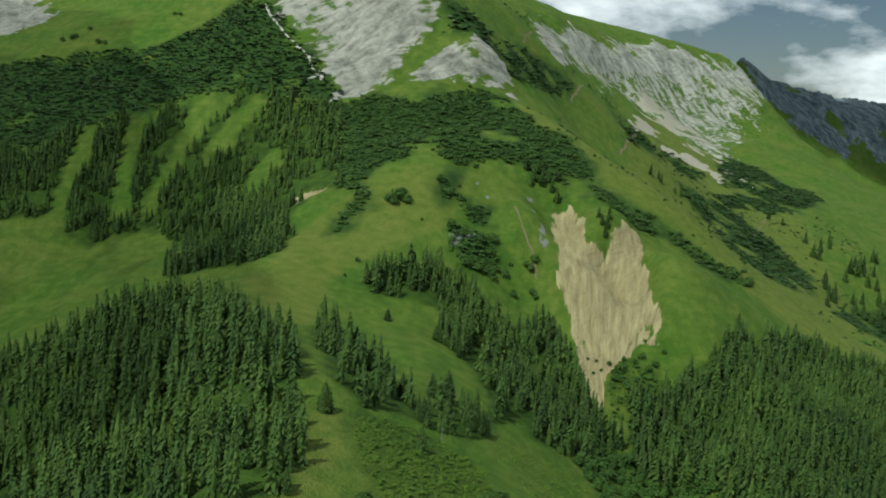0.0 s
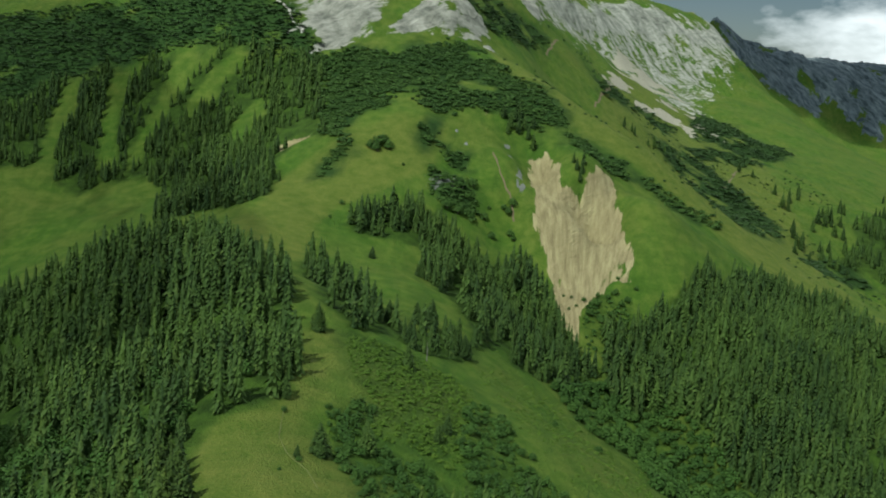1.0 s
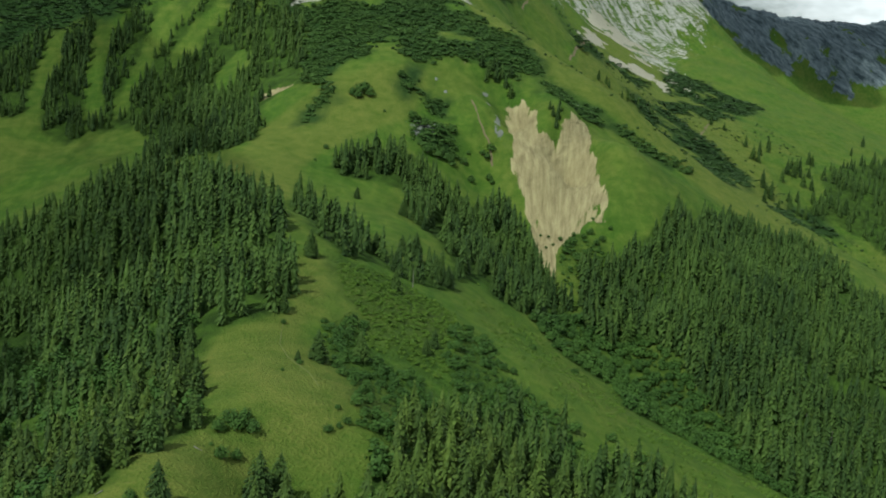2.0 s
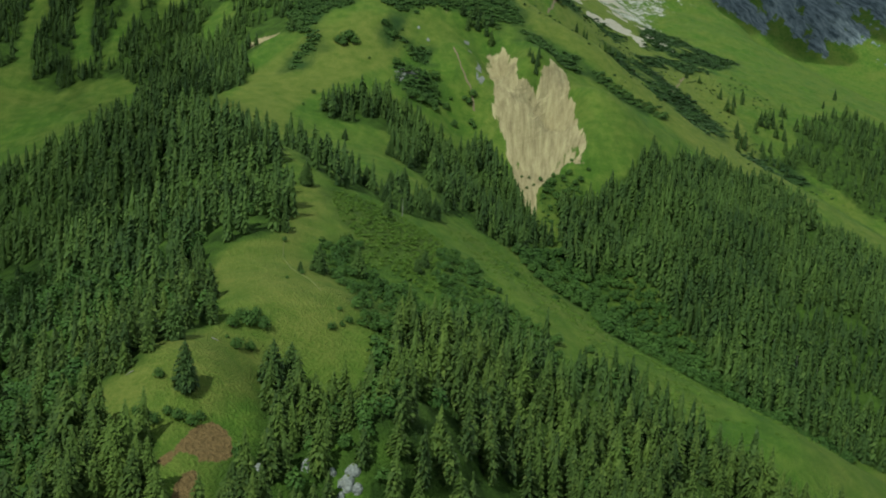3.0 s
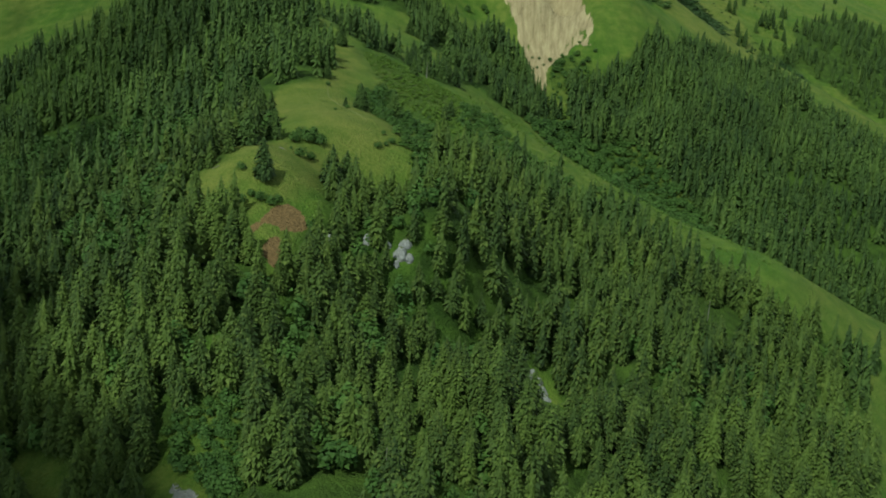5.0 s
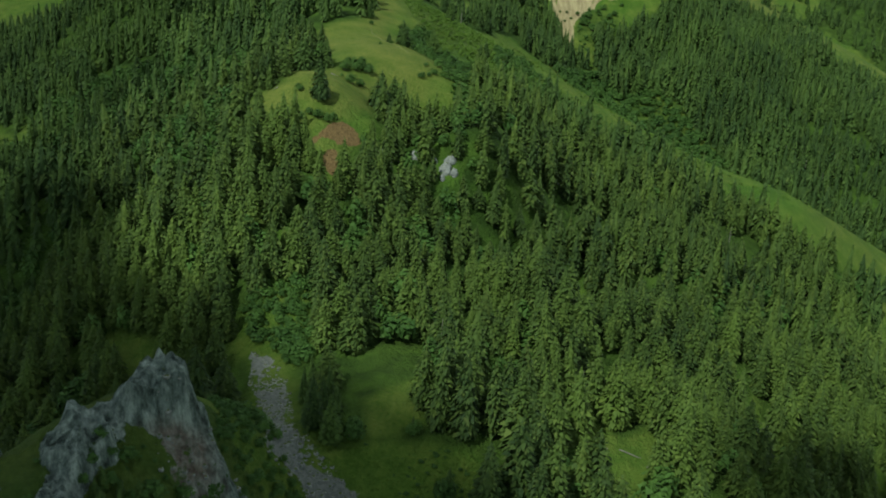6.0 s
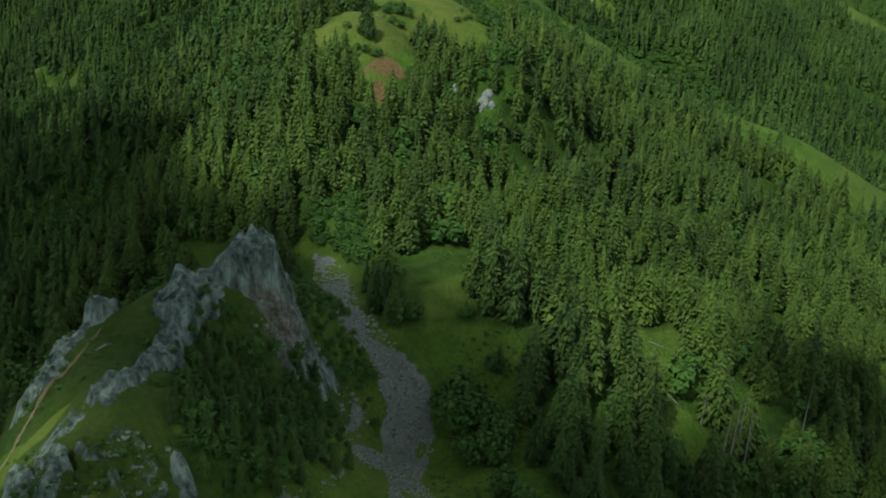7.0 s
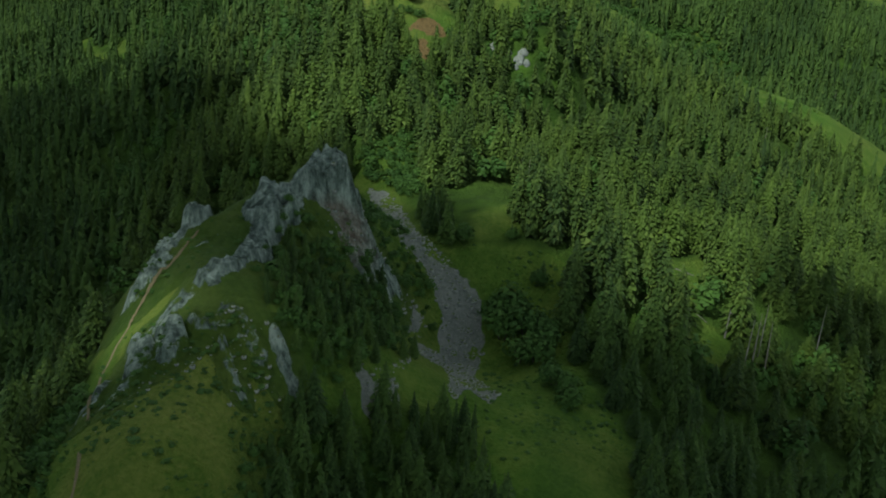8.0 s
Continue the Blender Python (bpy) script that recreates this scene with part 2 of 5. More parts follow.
area("dwarf", "cliff_foot_band", (240, 1440), (366, 1789), (413, 1754), (434, 1741), (314, 1485), (241, 1396))
area("dwarf", "back_ridge", (-3, 1199), (22, 1235), (49, 1223), (61, 1170), (93, 1266), (139, 1339), (128, 1292), (87, 1163), (61, 1146), (41, 1149), (5, 1152))
area("dwarf", "back_low", (64, 1244), (97, 1339), (129, 1372), (166, 1399), (155, 1357), (111, 1266), (72, 1189))
area("rock", "peak_west", (-122, 1209), (-144, 1196), (-170, 1200), (-184, 1232), (-171, 1193), (-139, 1161), (-125, 1146), (-130, 1116), (-119, 1110), (-107, 1078), (-80, 1062), (-70, 1095), (-52, 1122), (-27, 1134), (-9, 1140), (-4, 1148), (-14, 1168), (-28, 1188), (-37, 1217), (-121, 1248))
area("rock", "peak_east", (-9, 1144), (5, 1145), (20, 1138), (35, 1130), (54, 1132), (63, 1123), (39, 1094), (8, 1080), (-15, 1091), (-18, 1111), (-15, 1130))
area("rock", "far_left", (-652, 1485), (-513, 1477), (-495, 1312), (-555, 1265))
area("rock", "cliff_top", (133, 1532), (271, 2518), (486, 3050), (680, 3214), (802, 3292), (879, 3315), (1000, 3480), (935, 3142), (861, 3088), (817, 3035), (742, 3078), (638, 2956), (527, 2775), (311, 1896), (216, 1514), (177, 1466), (141, 1427))
area("rock", "cliff_scree", (430, 2640), (425, 2420), (519, 2350), (612, 2300), (640, 2420), (668, 2719), (624, 2838), (554, 2838))
area("slide", "slide", (100, 877), (107, 884), (115, 883), (118, 852), (118, 829), (129, 830), (137, 825), (141, 831), (146, 844), (154, 858), (165, 861), (168, 822), (169, 802), (166, 794), (164, 765), (165, 744), (162, 729), (153, 717), (143, 717), (129, 711), (121, 703), (118, 685), (118, 668), (119, 646), (115, 645), (112, 669), (108, 687), (101, 689), (103, 714), (107, 743), (101, 759), (96, 784), (95, 811), (93, 838))
area("meadow", "crest_meadow", (-46, 426), (-36, 434), (-31, 418), (-33, 391), (-33, 368), (-33, 335), (-22, 317), (-15, 292), (-13, 266), (-18, 252), (-19, 243), (-24, 243), (-30, 248), (-36, 249), (-39, 245), (-43, 248), (-42, 259), (-51, 268), (-59, 276), (-66, 287), (-69, 308), (-68, 323), (-63, 335), (-53, 345), (-46, 358), (-43, 380), (-43, 403))
area("meadow", "tree_meadow", (-78, 232), (-76, 237), (-67, 227), (-65, 242), (-59, 248), (-53, 242), (-46, 243), (-42, 243), (-43, 234), (-42, 216), (-43, 206), (-49, 195), (-52, 184), (-58, 177), (-55, 184), (-60, 189), (-68, 187), (-74, 185), (-80, 186), (-88, 187), (-89, 195), (-89, 202), (-84, 200), (-76, 201), (-72, 204))
area("soil", "red_scar", (-65, 165), (-60, 175), (-52, 185), (-47, 184), (-46, 176), (-52, 168), (-56, 168), (-61, 162))
area("shrub", "bright_slope", (-28, 441), (1, 469), (31, 461), (29, 386), (19, 351), (2, 356), (-12, 352), (-10, 382), (-23, 401))
area("shrub", "ravine_shrubs", (88, 585), (125, 626), (140, 599), (165, 608), (180, 591), (188, 560), (197, 537), (208, 525), (192, 470), (169, 486), (135, 489), (133, 539), (114, 537), (98, 552))
area("shrub", "slide_foot", (121, 688), (133, 711), (155, 704), (163, 693), (137, 679), (126, 655), (120, 647))
area("glade", "fall_glade", (19, 55), (26, 56), (28, 49), (40, 64), (41, 49), (31, 29), (26, 17), (36, 12), (37, 3), (30, -5), (21, -5), (19, 7), (20, 20), (14, 26), (13, 32))
area("glade", "shrub_glade", (-74, 85), (-70, 89), (-63, 90), (-55, 93), (-56, 78), (-54, 63), (-58, 58), (-63, 66), (-72, 73))
area("glade", "rock_glade", (20, 108), (24, 140), (29, 168), (33, 179), (40, 176), (43, 166), (41, 140), (33, 106))
area("glade", "white_rock_glade", (-18, 173), (-17, 179), (-11, 180), (-9, 175), (-12, 171))
area("glade", "bright_glade", (-40, 35), (-33, 39), (-25, 47), (-26, 26), (-32, 22), (-38, 23))
area("glade", "left_glade", (-294, 478), (-274, 475), (-253, 427), (-236, 406), (-232, 384), (-263, 422))
area("scree", "main_scree", (-71, 68), (-63, 63), (-58, 49), (-55, 25), (-51, 18), (-46, 14), (-42, 10), (-37, 6), (-37, 0), (-36, -3), (-37, -11), (-39, -19), (-35, -40), (-37, -47), (-42, -40), (-45, -48), (-47, -44), (-47, -21), (-48, -9), (-48, -1), (-51, 4), (-54, 7), (-61, 7), (-65, 42))
area("scree", "scree_upper_arm", (-60, -9), (-56, -5), (-52, -6), (-53, -12), (-57, -24), (-58, -16))
area("scree", "scree_cross_arm", (-69, -53), (-66, -54), (-61, -50), (-58, -41), (-55, -17), (-49, -13), (-46, -15), (-48, -23), (-54, -26), (-57, -44), (-59, -52), (-58, -55), (-60, -61), (-63, -61), (-65, -58), (-68, -57))
area("scree", "scree_low_arm", (-67, -57), (-60, -53), (-59, -58), (-62, -62), (-66, -62))
area("glade", "hollow_grass", (-55, 22), (-45, 19), (-37, 21), (-26, 20), (-12, 22), (-11, 13), (-14, 1), (-14, -17), (-10, -35), (-5, -46), (-5, -63), (-11, -75), (-41, -77), (-43, -60), (-37, -45), (-37, -11), (-35, 2), (-40, 10), (-48, 15))
area("meadow", "ridge_grass", (-100, -5), (-96, -25), (-95, -57), (-90, -64), (-84, -68), (-78, -72), (-81, -82), (-85, -100), (-90, -160), (-122, -160), (-120, -90), (-122, -74), (-118, -50), (-112, -20))
area("spruce", "hollow_forest", (-245, 440), (-179, 156), (-129, 119), (-98, 62), (-112, 24), (-126, -20), (-128, -90), (-136, -160), (-270, -220), (-360, 0), (-340, 440))
area("spruce", "front_right", (-8, -78), (65, -40), (150, 140), (230, 100), (200, -140), (0, -150))
area("spruce", "ridge_flank", (-86, -26), (-80, -26), (-73, -26), (-64, -14), (-61, -24), (-66, -46), (-72, -60), (-78, -66), (-88, -56))
area("spruce", "front_trees", (-81, -76), (-72, -66), (-64, -64), (-56, -55), (-46, -56), (-38, -56), (-36, -84), (-40, -140), (-78, -140))
area("outcrop", "slab_band", (-90, -62), (-86, -66), (-92, -70), (-100, -78), (-108, -90), (-115, -92), (-110, -82), (-101, -72))
area("rock", "red_face", (-79, -10), (-72, -6), (-64, -6), (-62, -12), (-70, -22), (-78, -21))
area("outcrop", "low_outcrops", (-92, -68), (-84, -62), (-80, -68), (-84, -76), (-92, -82))
area("scree", "grey_streaks", (71, 884), (77, 887), (81, 834), (77, 842))
area("scree", "grey_streak_wide", (71, 879), (81, 891), (91, 894), (97, 883), (94, 864), (89, 821), (86, 822), (83, 838), (73, 840), (69, 851))
area("scree", "white_blocks", (8, 800), (20, 808), (34, 814), (38, 806), (22, 796), (16, 780), (10, 786))
area("slide", "pale_scar", (-122, 862), (-104, 871), (-87, 864), (-90, 856), (-106, 853), (-120, 853))
area("slide", "top_scar", (56, 908), (66, 906), (66, 898), (58, 898))
area("shrub", "flank_scrub", (-88, -28), (-80, -24), (-70, -22), (-60, 4), (-55, -4), (-62, -12), (-62, -44), (-72, -62), (-82, -64), (-90, -52))
area("shrub", "front_scrub", (-88, -88), (-78, -66), (-62, -66), (-44, -70), (-50, -110), (-86, -120))
area("shrub", "edge_scrub", (-121, -70), (-124, -60), (-131, -80), (-134, -120), (-119, -110))
area("meadow", "hill_meadow", (-118, 690), (-104, 778), (-66, 838), (-20, 876), (24, 868), (10, 800), (-25, 765), (-52, 735), (-64, 690), (-66, 640), (-70, 610), (-100, 600))
area("meadow", "ridge_back", (61, 1120), (98, 1082), (127, 1028), (156, 998), (191, 976), (220, 960), (256, 950), (290, 940), (325, 930), (363, 920), (400, 912), (359, 816), (307, 822), (287, 832), (263, 866), (238, 884), (207, 904), (183, 916), (149, 926), (112, 958), (84, 1009))
area("spruce", "nose_trees", (-94, 186), (-82, 184), (-68, 176), (-62, 164), (-57, 150), (-50, 152), (-46, 166), (-41, 171), (-39, 135), (-80, 129), (-92, 150))
area("spruce", "bowl_forest", (-236, 430), (-225, 560), (-270, 640), (-330, 690), (-460, 640), (-420, 430))
area("spruce", "saddle_trees", (-104, 62), (-100, 34), (-84, 24), (-72, 38), (-66, 62), (-76, 68), (-80, 90), (-92, 96))
area("glade", "spur_gap", (-74, 99), (-64, 104), (-60, 122), (-64, 126), (-68, 114))
area("glade", "lit_strip", (26, 93), (31, 96), (28, 83), (24, 79))
area("glade", "lit_strip_right", (68, 62), (78, 104), (88, 112), (82, 66))
area("spruce", "dark_front", (-84, -84), (-82, -76), (-78, -69), (-71, -66), (-64, -65), (-57, -57), (-46, -58), (-39, -58), (-37, -112), (-85, -112))
area("spruce", "gully_clump", (-56, 48), (-52, 26), (-46, 23), (-42, 28), (-48, 54))
area("shrub", "gully_scrub", (-64, 30), (-57, 14), (-62, -8), (-68, -4), (-72, 14), (-72, 40))
area("shrub", "flank_gap_scrub", (-82, -26), (-70, -24), (-60, -14), (-55, -26), (-60, -42), (-72, -62), (-84, -62))
area("shrub", "flank_top_scrub", (-88, -25), (-84, -19), (-78, -17), (-70, -22), (-80, -28))
area("ledges", "cliff_ledges", (198, 2310), (462, 2993), (676, 3191), (899, 3400), (1000, 3480), (1020, 3420), (985, 3271), (930, 3060), (830, 2930), (667, 2480), (600, 2300), (420, 2100), (320, 1900), (215, 1800), (150, 1800))
area("ledges", "peak_ledges", (-190, 1230), (-184, 1180), (-140, 1100), (-100, 1060), (-60, 1080), (-10, 1130), (0, 1180), (-60, 1260))
area("spruce", "spur_edge", (33, 325), (60, 352), (84, 340), (109, 346), (124, 332), (145, 310), (167, 298), (146, 289), (127, 318), (105, 340), (62, 319))
area("meadow", "east_slope", (215, 900), (330, 820), (520, 1250), (600, 2000), (400, 2100), (260, 1500), (190, 1100))
area("shrub", "gully_bank", (-62, 12), (-55, 9), (-51, 2), (-50, -8), (-58, -3), (-63, -8), (-68, 4))
area("dwarf", "hill_column", (0, 862), (12, 868), (17, 848), (6, 838))
area("dwarf", "valley_clumps", (379, 1526), (474, 1673), (477, 1601), (421, 1524))
area("scree", "scree_fan", (319, 1890), (316, 1801), (323, 1766), (350, 1753), (390, 1758), (429, 1760), (470, 1765), (500, 1854), (618, 2560), (588, 2687), (537, 2739), (481, 2719))
area("rock", "cliff_mid", (527, 2775), (638, 2956), (740, 3067), (795, 3005), (835, 2962), (751, 2759), (728, 2850), (666, 2474), (629, 2607), (575, 2700))
area("soil", "red_scar_low", (-58, 159), (-54, 164), (-51, 155), (-52, 150), (-57, 153))
area("glade", "strip_meadow", (37, 523), (53, 573), (66, 562), (84, 555), (108, 523), (133, 539), (122, 435), (164, 472), (192, 474), (213, 465), (247, 480), (269, 475), (213, 351), (142, 316), (130, 331), (123, 351), (110, 374), (97, 375), (82, 384), (68, 400), (53, 410), (48, 476), (36, 492))
area("shrub", "dark_bushes", (-29, 360), (-12, 380), (-9, 343), (7, 343), (21, 332), (21, 301), (1, 256), (-8, 255), (-12, 267), (-14, 293), (-22, 317))
area("shrub", "band_bushes", (30, 440), (46, 427), (48, 391), (66, 381), (80, 372), (74, 338), (54, 330), (40, 337), (26, 342), (23, 372))
area("dwarf", "hill_dark", (12, 862), (33, 868), (35, 861), (19, 852))
area("shrub", "ravine_low", (208, 525), (245, 482), (282, 464), (272, 450), (240, 466), (213, 465), (192, 470))
area("spruce", "valley_wood", (644, 1497), (769, 1644), (856, 1687), (889, 1604), (713, 1238), (671, 1269), (638, 1323), (606, 1347), (552, 1325), (624, 1431))
area("flank", "leafy_flank", (-258, 450), (-214, 451), (-164, 420), (-106, 340), (-80, 260), (-90, 208), (-87, 172), (-93, 155), (-113, 184), (-150, 252), (-187, 298))
area("dwarf", "lower_band", (445, 1174), (546, 1343), (583, 1330), (618, 1313), (578, 1294), (476, 1157))
area("spruce", "ravine_head", (134, 674), (153, 693), (154, 652), (163, 609), (138, 588), (128, 613))
area("glade", "ravine_light", (145, 649), (150, 649), (146, 622), (138, 605))
area("glade", "scar_foot", (-65, 164), (-60, 149), (-52, 142), (-47, 150), (-47, 162))
area("glade", "rock_gap", (25, 167), (37, 165), (41, 146), (34, 138), (27, 150))
area("dwarf", "ridge_line", (173, 907), (195, 906), (219, 892), (247, 890), (268, 886), (259, 871), (236, 867), (210, 872), (186, 885), (165, 888))


def inside(x, y, outline):
    """Whether plan points lie inside an outline."""
    hit = np.zeros(x.shape, bool)
    lo, hi = outline.min(0), outline.max(0)
    box = (x >= lo[0]) & (x <= hi[0]) & (y >= lo[1]) & (y <= hi[1])
    if not box.any():
        return hit
    px, py, got = x[box], y[box], np.zeros(int(box.sum()), bool)
    for (ax, ay), (bx, by) in zip(outline, np.roll(outline, -1, 0)):
        if ay != by:
            got ^= ((ay > py) != (by > py)) & (px < (bx - ax) * (py - ay) / (by - ay) + ax)
    hit[box] = got
    return hit


def covered(x, y, *covers, names=(), wobble=True):
    """Where one of the covers lies, with frayed edges."""
    x, y = np.asarray(x, float), np.asarray(y, float)
    if wobble:
        amp = np.clip((y + 330) / 100.0, 3, 30)
        x2 = x + (fractal(x, y, 34, 5, 3) - 0.5) * amp
        y2 = y + (fractal(x, y, 34, 9, 3) - 0.5) * amp * 1.3
    else:
        x2, y2 = x, y
    out = np.zeros(x.shape, bool)
    for cover, name, outline in AREAS:
        if cover in covers or name in names:
            out |= inside(x2, y2, outline)
    return out


def ridged(x, y, size, seed, octaves=4):
    total, amp, out = 0.0, 1.0, 0.0
    for k in range(octaves):
        n = 1 - np.abs(2 * noise2(x, y, size / 2 ** k, seed + 31 * k) - 1)
        out = out + amp * n
        total, amp = total + amp, amp * 0.5
    return out / total




def along(x, y, line):
    """Distance of plan points to a line of points, and how far along it they lie (0 to 1)."""
    best, where = np.full(np.shape(x), 1e9), np.zeros(np.shape(x))
    for k, (a, b) in enumerate(zip(line[:-1], line[1:])):
        d = b - a
        t = np.clip(((x - a[0]) * d[0] + (y - a[1]) * d[1]) / (d @ d), 0, 1)
        r = np.hypot(x - a[0] - t * d[0], y - a[1] - t * d[1])
        where = np.where(r < best, (k + t) / (len(line) - 1), where)
        best = np.minimum(best, r)
    return best, where


# the ground's grid: rows closer together near the front, columns fanning out with distance
ROW_D = np.concatenate([np.linspace(-2600, 20, 28)[:-1], 20 + np.array([0, 30, 60, 90, 120, 150]), 180 * np.exp(np.linspace(0, math.log(29.0), 590))[0:]])
mid_s = np.linspace(-0.52, 0.52, 310)
side_s = 0.52 * np.exp(np.linspace(0, math.log(16.0), 26))[1:]
COL_S = np.concatenate([-side_s[::-1], mid_s, side_s])


def grid_points():
    d, s = np.meshgrid(ROW_D, COL_S, indexing="ij")
    width = np.maximum(d, 180)
    return -35 + s * width, d - 330


def depth_in(x, y, outline, reach):
    """How far plan points lie inside an outline in metres (outside: minus), no further than reach."""
    out = np.full(x.shape, -reach, float)
    lo, hi = outline.min(0) - reach, outline.max(0) + reach
    box = (x >= lo[0]) & (x <= hi[0]) & (y >= lo[1]) & (y <= hi[1])
    if not box.any():
        return out
    px, py = x[box], y[box]
    r, _ = along(px, py, np.concatenate([outline, outline[:1]]))
    out[box] = np.where(inside(px, py, outline), 1, -1) * np.minimum(r, reach)
    return out


def cover_mask(x, y, cover, ragged, grain, edge):
    """A cover's mask with ragged edges: ragged metres of fraying by grain, edge metres of softness."""
    best = np.full(x.shape, -1e3)
    for kind, name, outline in AREAS:
        if kind == cover:
            best = np.maximum(best, depth_in(x, y, outline, 90.0))
    return np.where(best > -89, np.clip(0.5 + (best + ragged * grain) / edge, 0, 1), 0)


def lay_ground(x, y):
    """Heights of the ground and the masks of its covers."""
    h = base_height(x, y)
    away = np.clip((y + 330) / 1500, 0.12, 2.2)
    far = np.clip((y - 1500) / 900, 0, 1)
    # strata of the peak, chutes of the long cliff, and an even grain elsewhere
    strata_u, strata_v = x * 0.8 + y * 0.6, y * 0.8 - x * 0.6
    strata = np.clip((fractal(strata_u, strata_v * 2.6, 70, 47, 6) - 0.5) * 3.6, -1, 1)
    chute_u, chute_v = x * 0.865 + y * 0.5, x * 0.5 - y * 0.865
    chute = np.clip(2.6 * (ridged(chute_u, chute_v * 0.16, 150, 57, 5) - 0.60) + 2.6 * (fractal(x, y, 120, 58, 4) - 0.5), -1, 1)
    grain = np.clip((fractal(x, y, 26, 49, 5) - 0.5) * 3.6, -1, 1)
    stony = strata * (1 - far) + chute * far
    # ribs of the slide run together towards its foot
    turn, out = np.arctan2(x - 112, np.maximum(y - 610, 1)), np.hypot(x - 112, y - 610)
    ribs = ridged(turn * 420, out * 0.22, 15, 71, 3)
    m = {"rock": cover_mask(x, y, "rock", 30 * away, stony, 26 * away),
         "scree": cover_mask(x, y, "scree", np.where(y > 1500, 60, 8) * away, stony * far + grain * (1 - far), np.where(y > 1500, 22, 6) * away),
         "slide": cover_mask(x, y, "slide", 11 * away, np.clip(2.6 * ribs - 1.7, -1, 1) * 0.7 + 0.3 * grain, 9 * away),
         "soil": cover_mask(x, y, "soil", 4, grain, 2.5),
         "dwarf": cover_mask(x, y, "dwarf", 14 * away, grain, 16 * away),
         "spruce": cover_mask(x, y, "spruce", 6 * away, grain, 4),
         "shrub": cover_mask(x, y, "shrub", 7, grain, 5),
         "meadow": cover_mask(x, y, "meadow", 5, grain, 6),
         "glade": cover_mask(x, y, "glade", 3 * away, grain, 3)}
    m["spruce"] *= 1 - np.maximum.reduce([m["meadow"], m["glade"], m["soil"], m["scree"], m["slide"]])
    m["rock"] *= np.where(y > 1500, 0.50 + 0.4 * np.clip((h - 470) / 60, -0.3, 1), 1)
    m["rock"] = np.maximum(m["rock"], 0.54 * cover_mask(x, y, "ledges", 30 * away, grain, 40 * away))
    m["scree"] *= np.where(y > 1500, np.clip((ridged(chute_u * 0.35, chute_v, 42, 99, 3) - 0.60) * 5, 0, 1), 1)
    m["scree"] *= np.where(y < 100, np.clip((fractal(x, y * 0.7, 9, 97, 4) - 0.34) * 9, 0, 1), 1)
    m["dwarf"] *= np.clip((fractal(x, y, 34, 412, 3) - 0.24) * 9, 0, 1)
    # the far wall is bare above its screes
    wall = np.clip((x - 1000) / 100, 0, 1) * np.clip((y - 3480) / 120, 0, 1) * np.clip(1.6 + chute * 2.2 - np.clip((430 - h) / 80, 0, 4), 0, 1)
    m["rock"] = np.maximum(m["rock"], wall)
    h = h + (fractal(x, y, 34, 21, 5) - 0.5) * (2.6 + 7 * np.clip((y - 700) / 800, 0, 1))
    h = h + (fractal(x, y, 7, 23, 2) - 0.5) * 0.9 * np.clip(1 - y / 900, 0, 1)
    cut = ridged(strata_u * 0.6, strata_v * 1.8, 40, 55, 5) - 0.55
    cut_far = ridged(chute_u, chute_v * 0.35, 110, 65, 5) - 0.55
    near_soft = np.clip(0.3 + (y - 60) / 300, 0.3, 1)
    h = h + m["rock"] * (cut * 30 * (1 - far) + cut_far * 75 * far) * near_soft
    h = h + m["scree"] * (fractal(x, y, 6, 61, 3) - 0.5) * 1.2
    streaks = np.clip((ridged(turn * 420, out * 0.06, 7, 91, 3) - 0.66) * 6, 0, 1)
    m["scree"] *= np.where((y > 815) & (y < 950), streaks, 1)
    overgrown = np.clip((x - 128) / 22, 0, 1) * np.clip((752 - y) / 26, 0, 1)
    m["slide"] *= 1 - overgrown * np.clip((fractal(x, y, 11, 93, 4) - 0.36) * 6, 0, 1)
    h = h - m["slide"] * ((1 - ribs) * 9 + 0.5)
    return h, m


GX, GY = grid_points()
GH, MASKS = lay_ground(GX, GY)


def ground_at(x, y):
    """Height of the built ground at plan points, between the grid's corners."""
    x, y = np.atleast_1d(np.asarray(x, float)), np.atleast_1d(np.asarray(y, float))
    d = y + 330
    i = np.clip(np.searchsorted(ROW_D, d) - 1, 0, len(ROW_D) - 2)
    fi = (d - ROW_D[i]) / (ROW_D[i + 1] - ROW_D[i])
    s = (x + 35) / np.maximum(d, 180)
    j = np.clip(np.searchsorted(COL_S, s) - 1, 0, len(COL_S) - 2)
    fj = (s - COL_S[j]) / (COL_S[j + 1] - COL_S[j])
    a = GH[i, j] * (1 - fj) + GH[i, j + 1] * fj
    b = GH[i + 1, j] * (1 - fj) + GH[i + 1, j + 1] * fj
    return a * (1 - fi) + b * fi


# ---- materials ----
def material(name):
    m = bpy.data.materials.new(name)
    m.use_nodes = True
    return m, m.node_tree.nodes, m.node_tree.links, m.node_tree.nodes["Principled BSDF"]


def tex_noise(nodes, links, coords, scale, detail=4.0, rough=0.6):
    n = nodes.new("ShaderNodeTexNoise")
    n.inputs["Scale"].default_value, n.inputs["Detail"].default_value, n.inputs["Roughness"].default_value = scale, detail, rough
    links.new(coords, n.inputs["Vector"])
    return n.outputs["Fac"]


def ramp(nodes, links, fac, *stops):
    r = nodes.new("ShaderNodeValToRGB")
    while len(r.color_ramp.elements) < len(stops):
        r.color_ramp.elements.new(0.5)
    for e, (p, c) in zip(r.color_ramp.elements, stops):
        e.position, e.color = p, (*c, 1)
    links.new(fac, r.inputs["Fac"])
    return r.outputs["Color"]


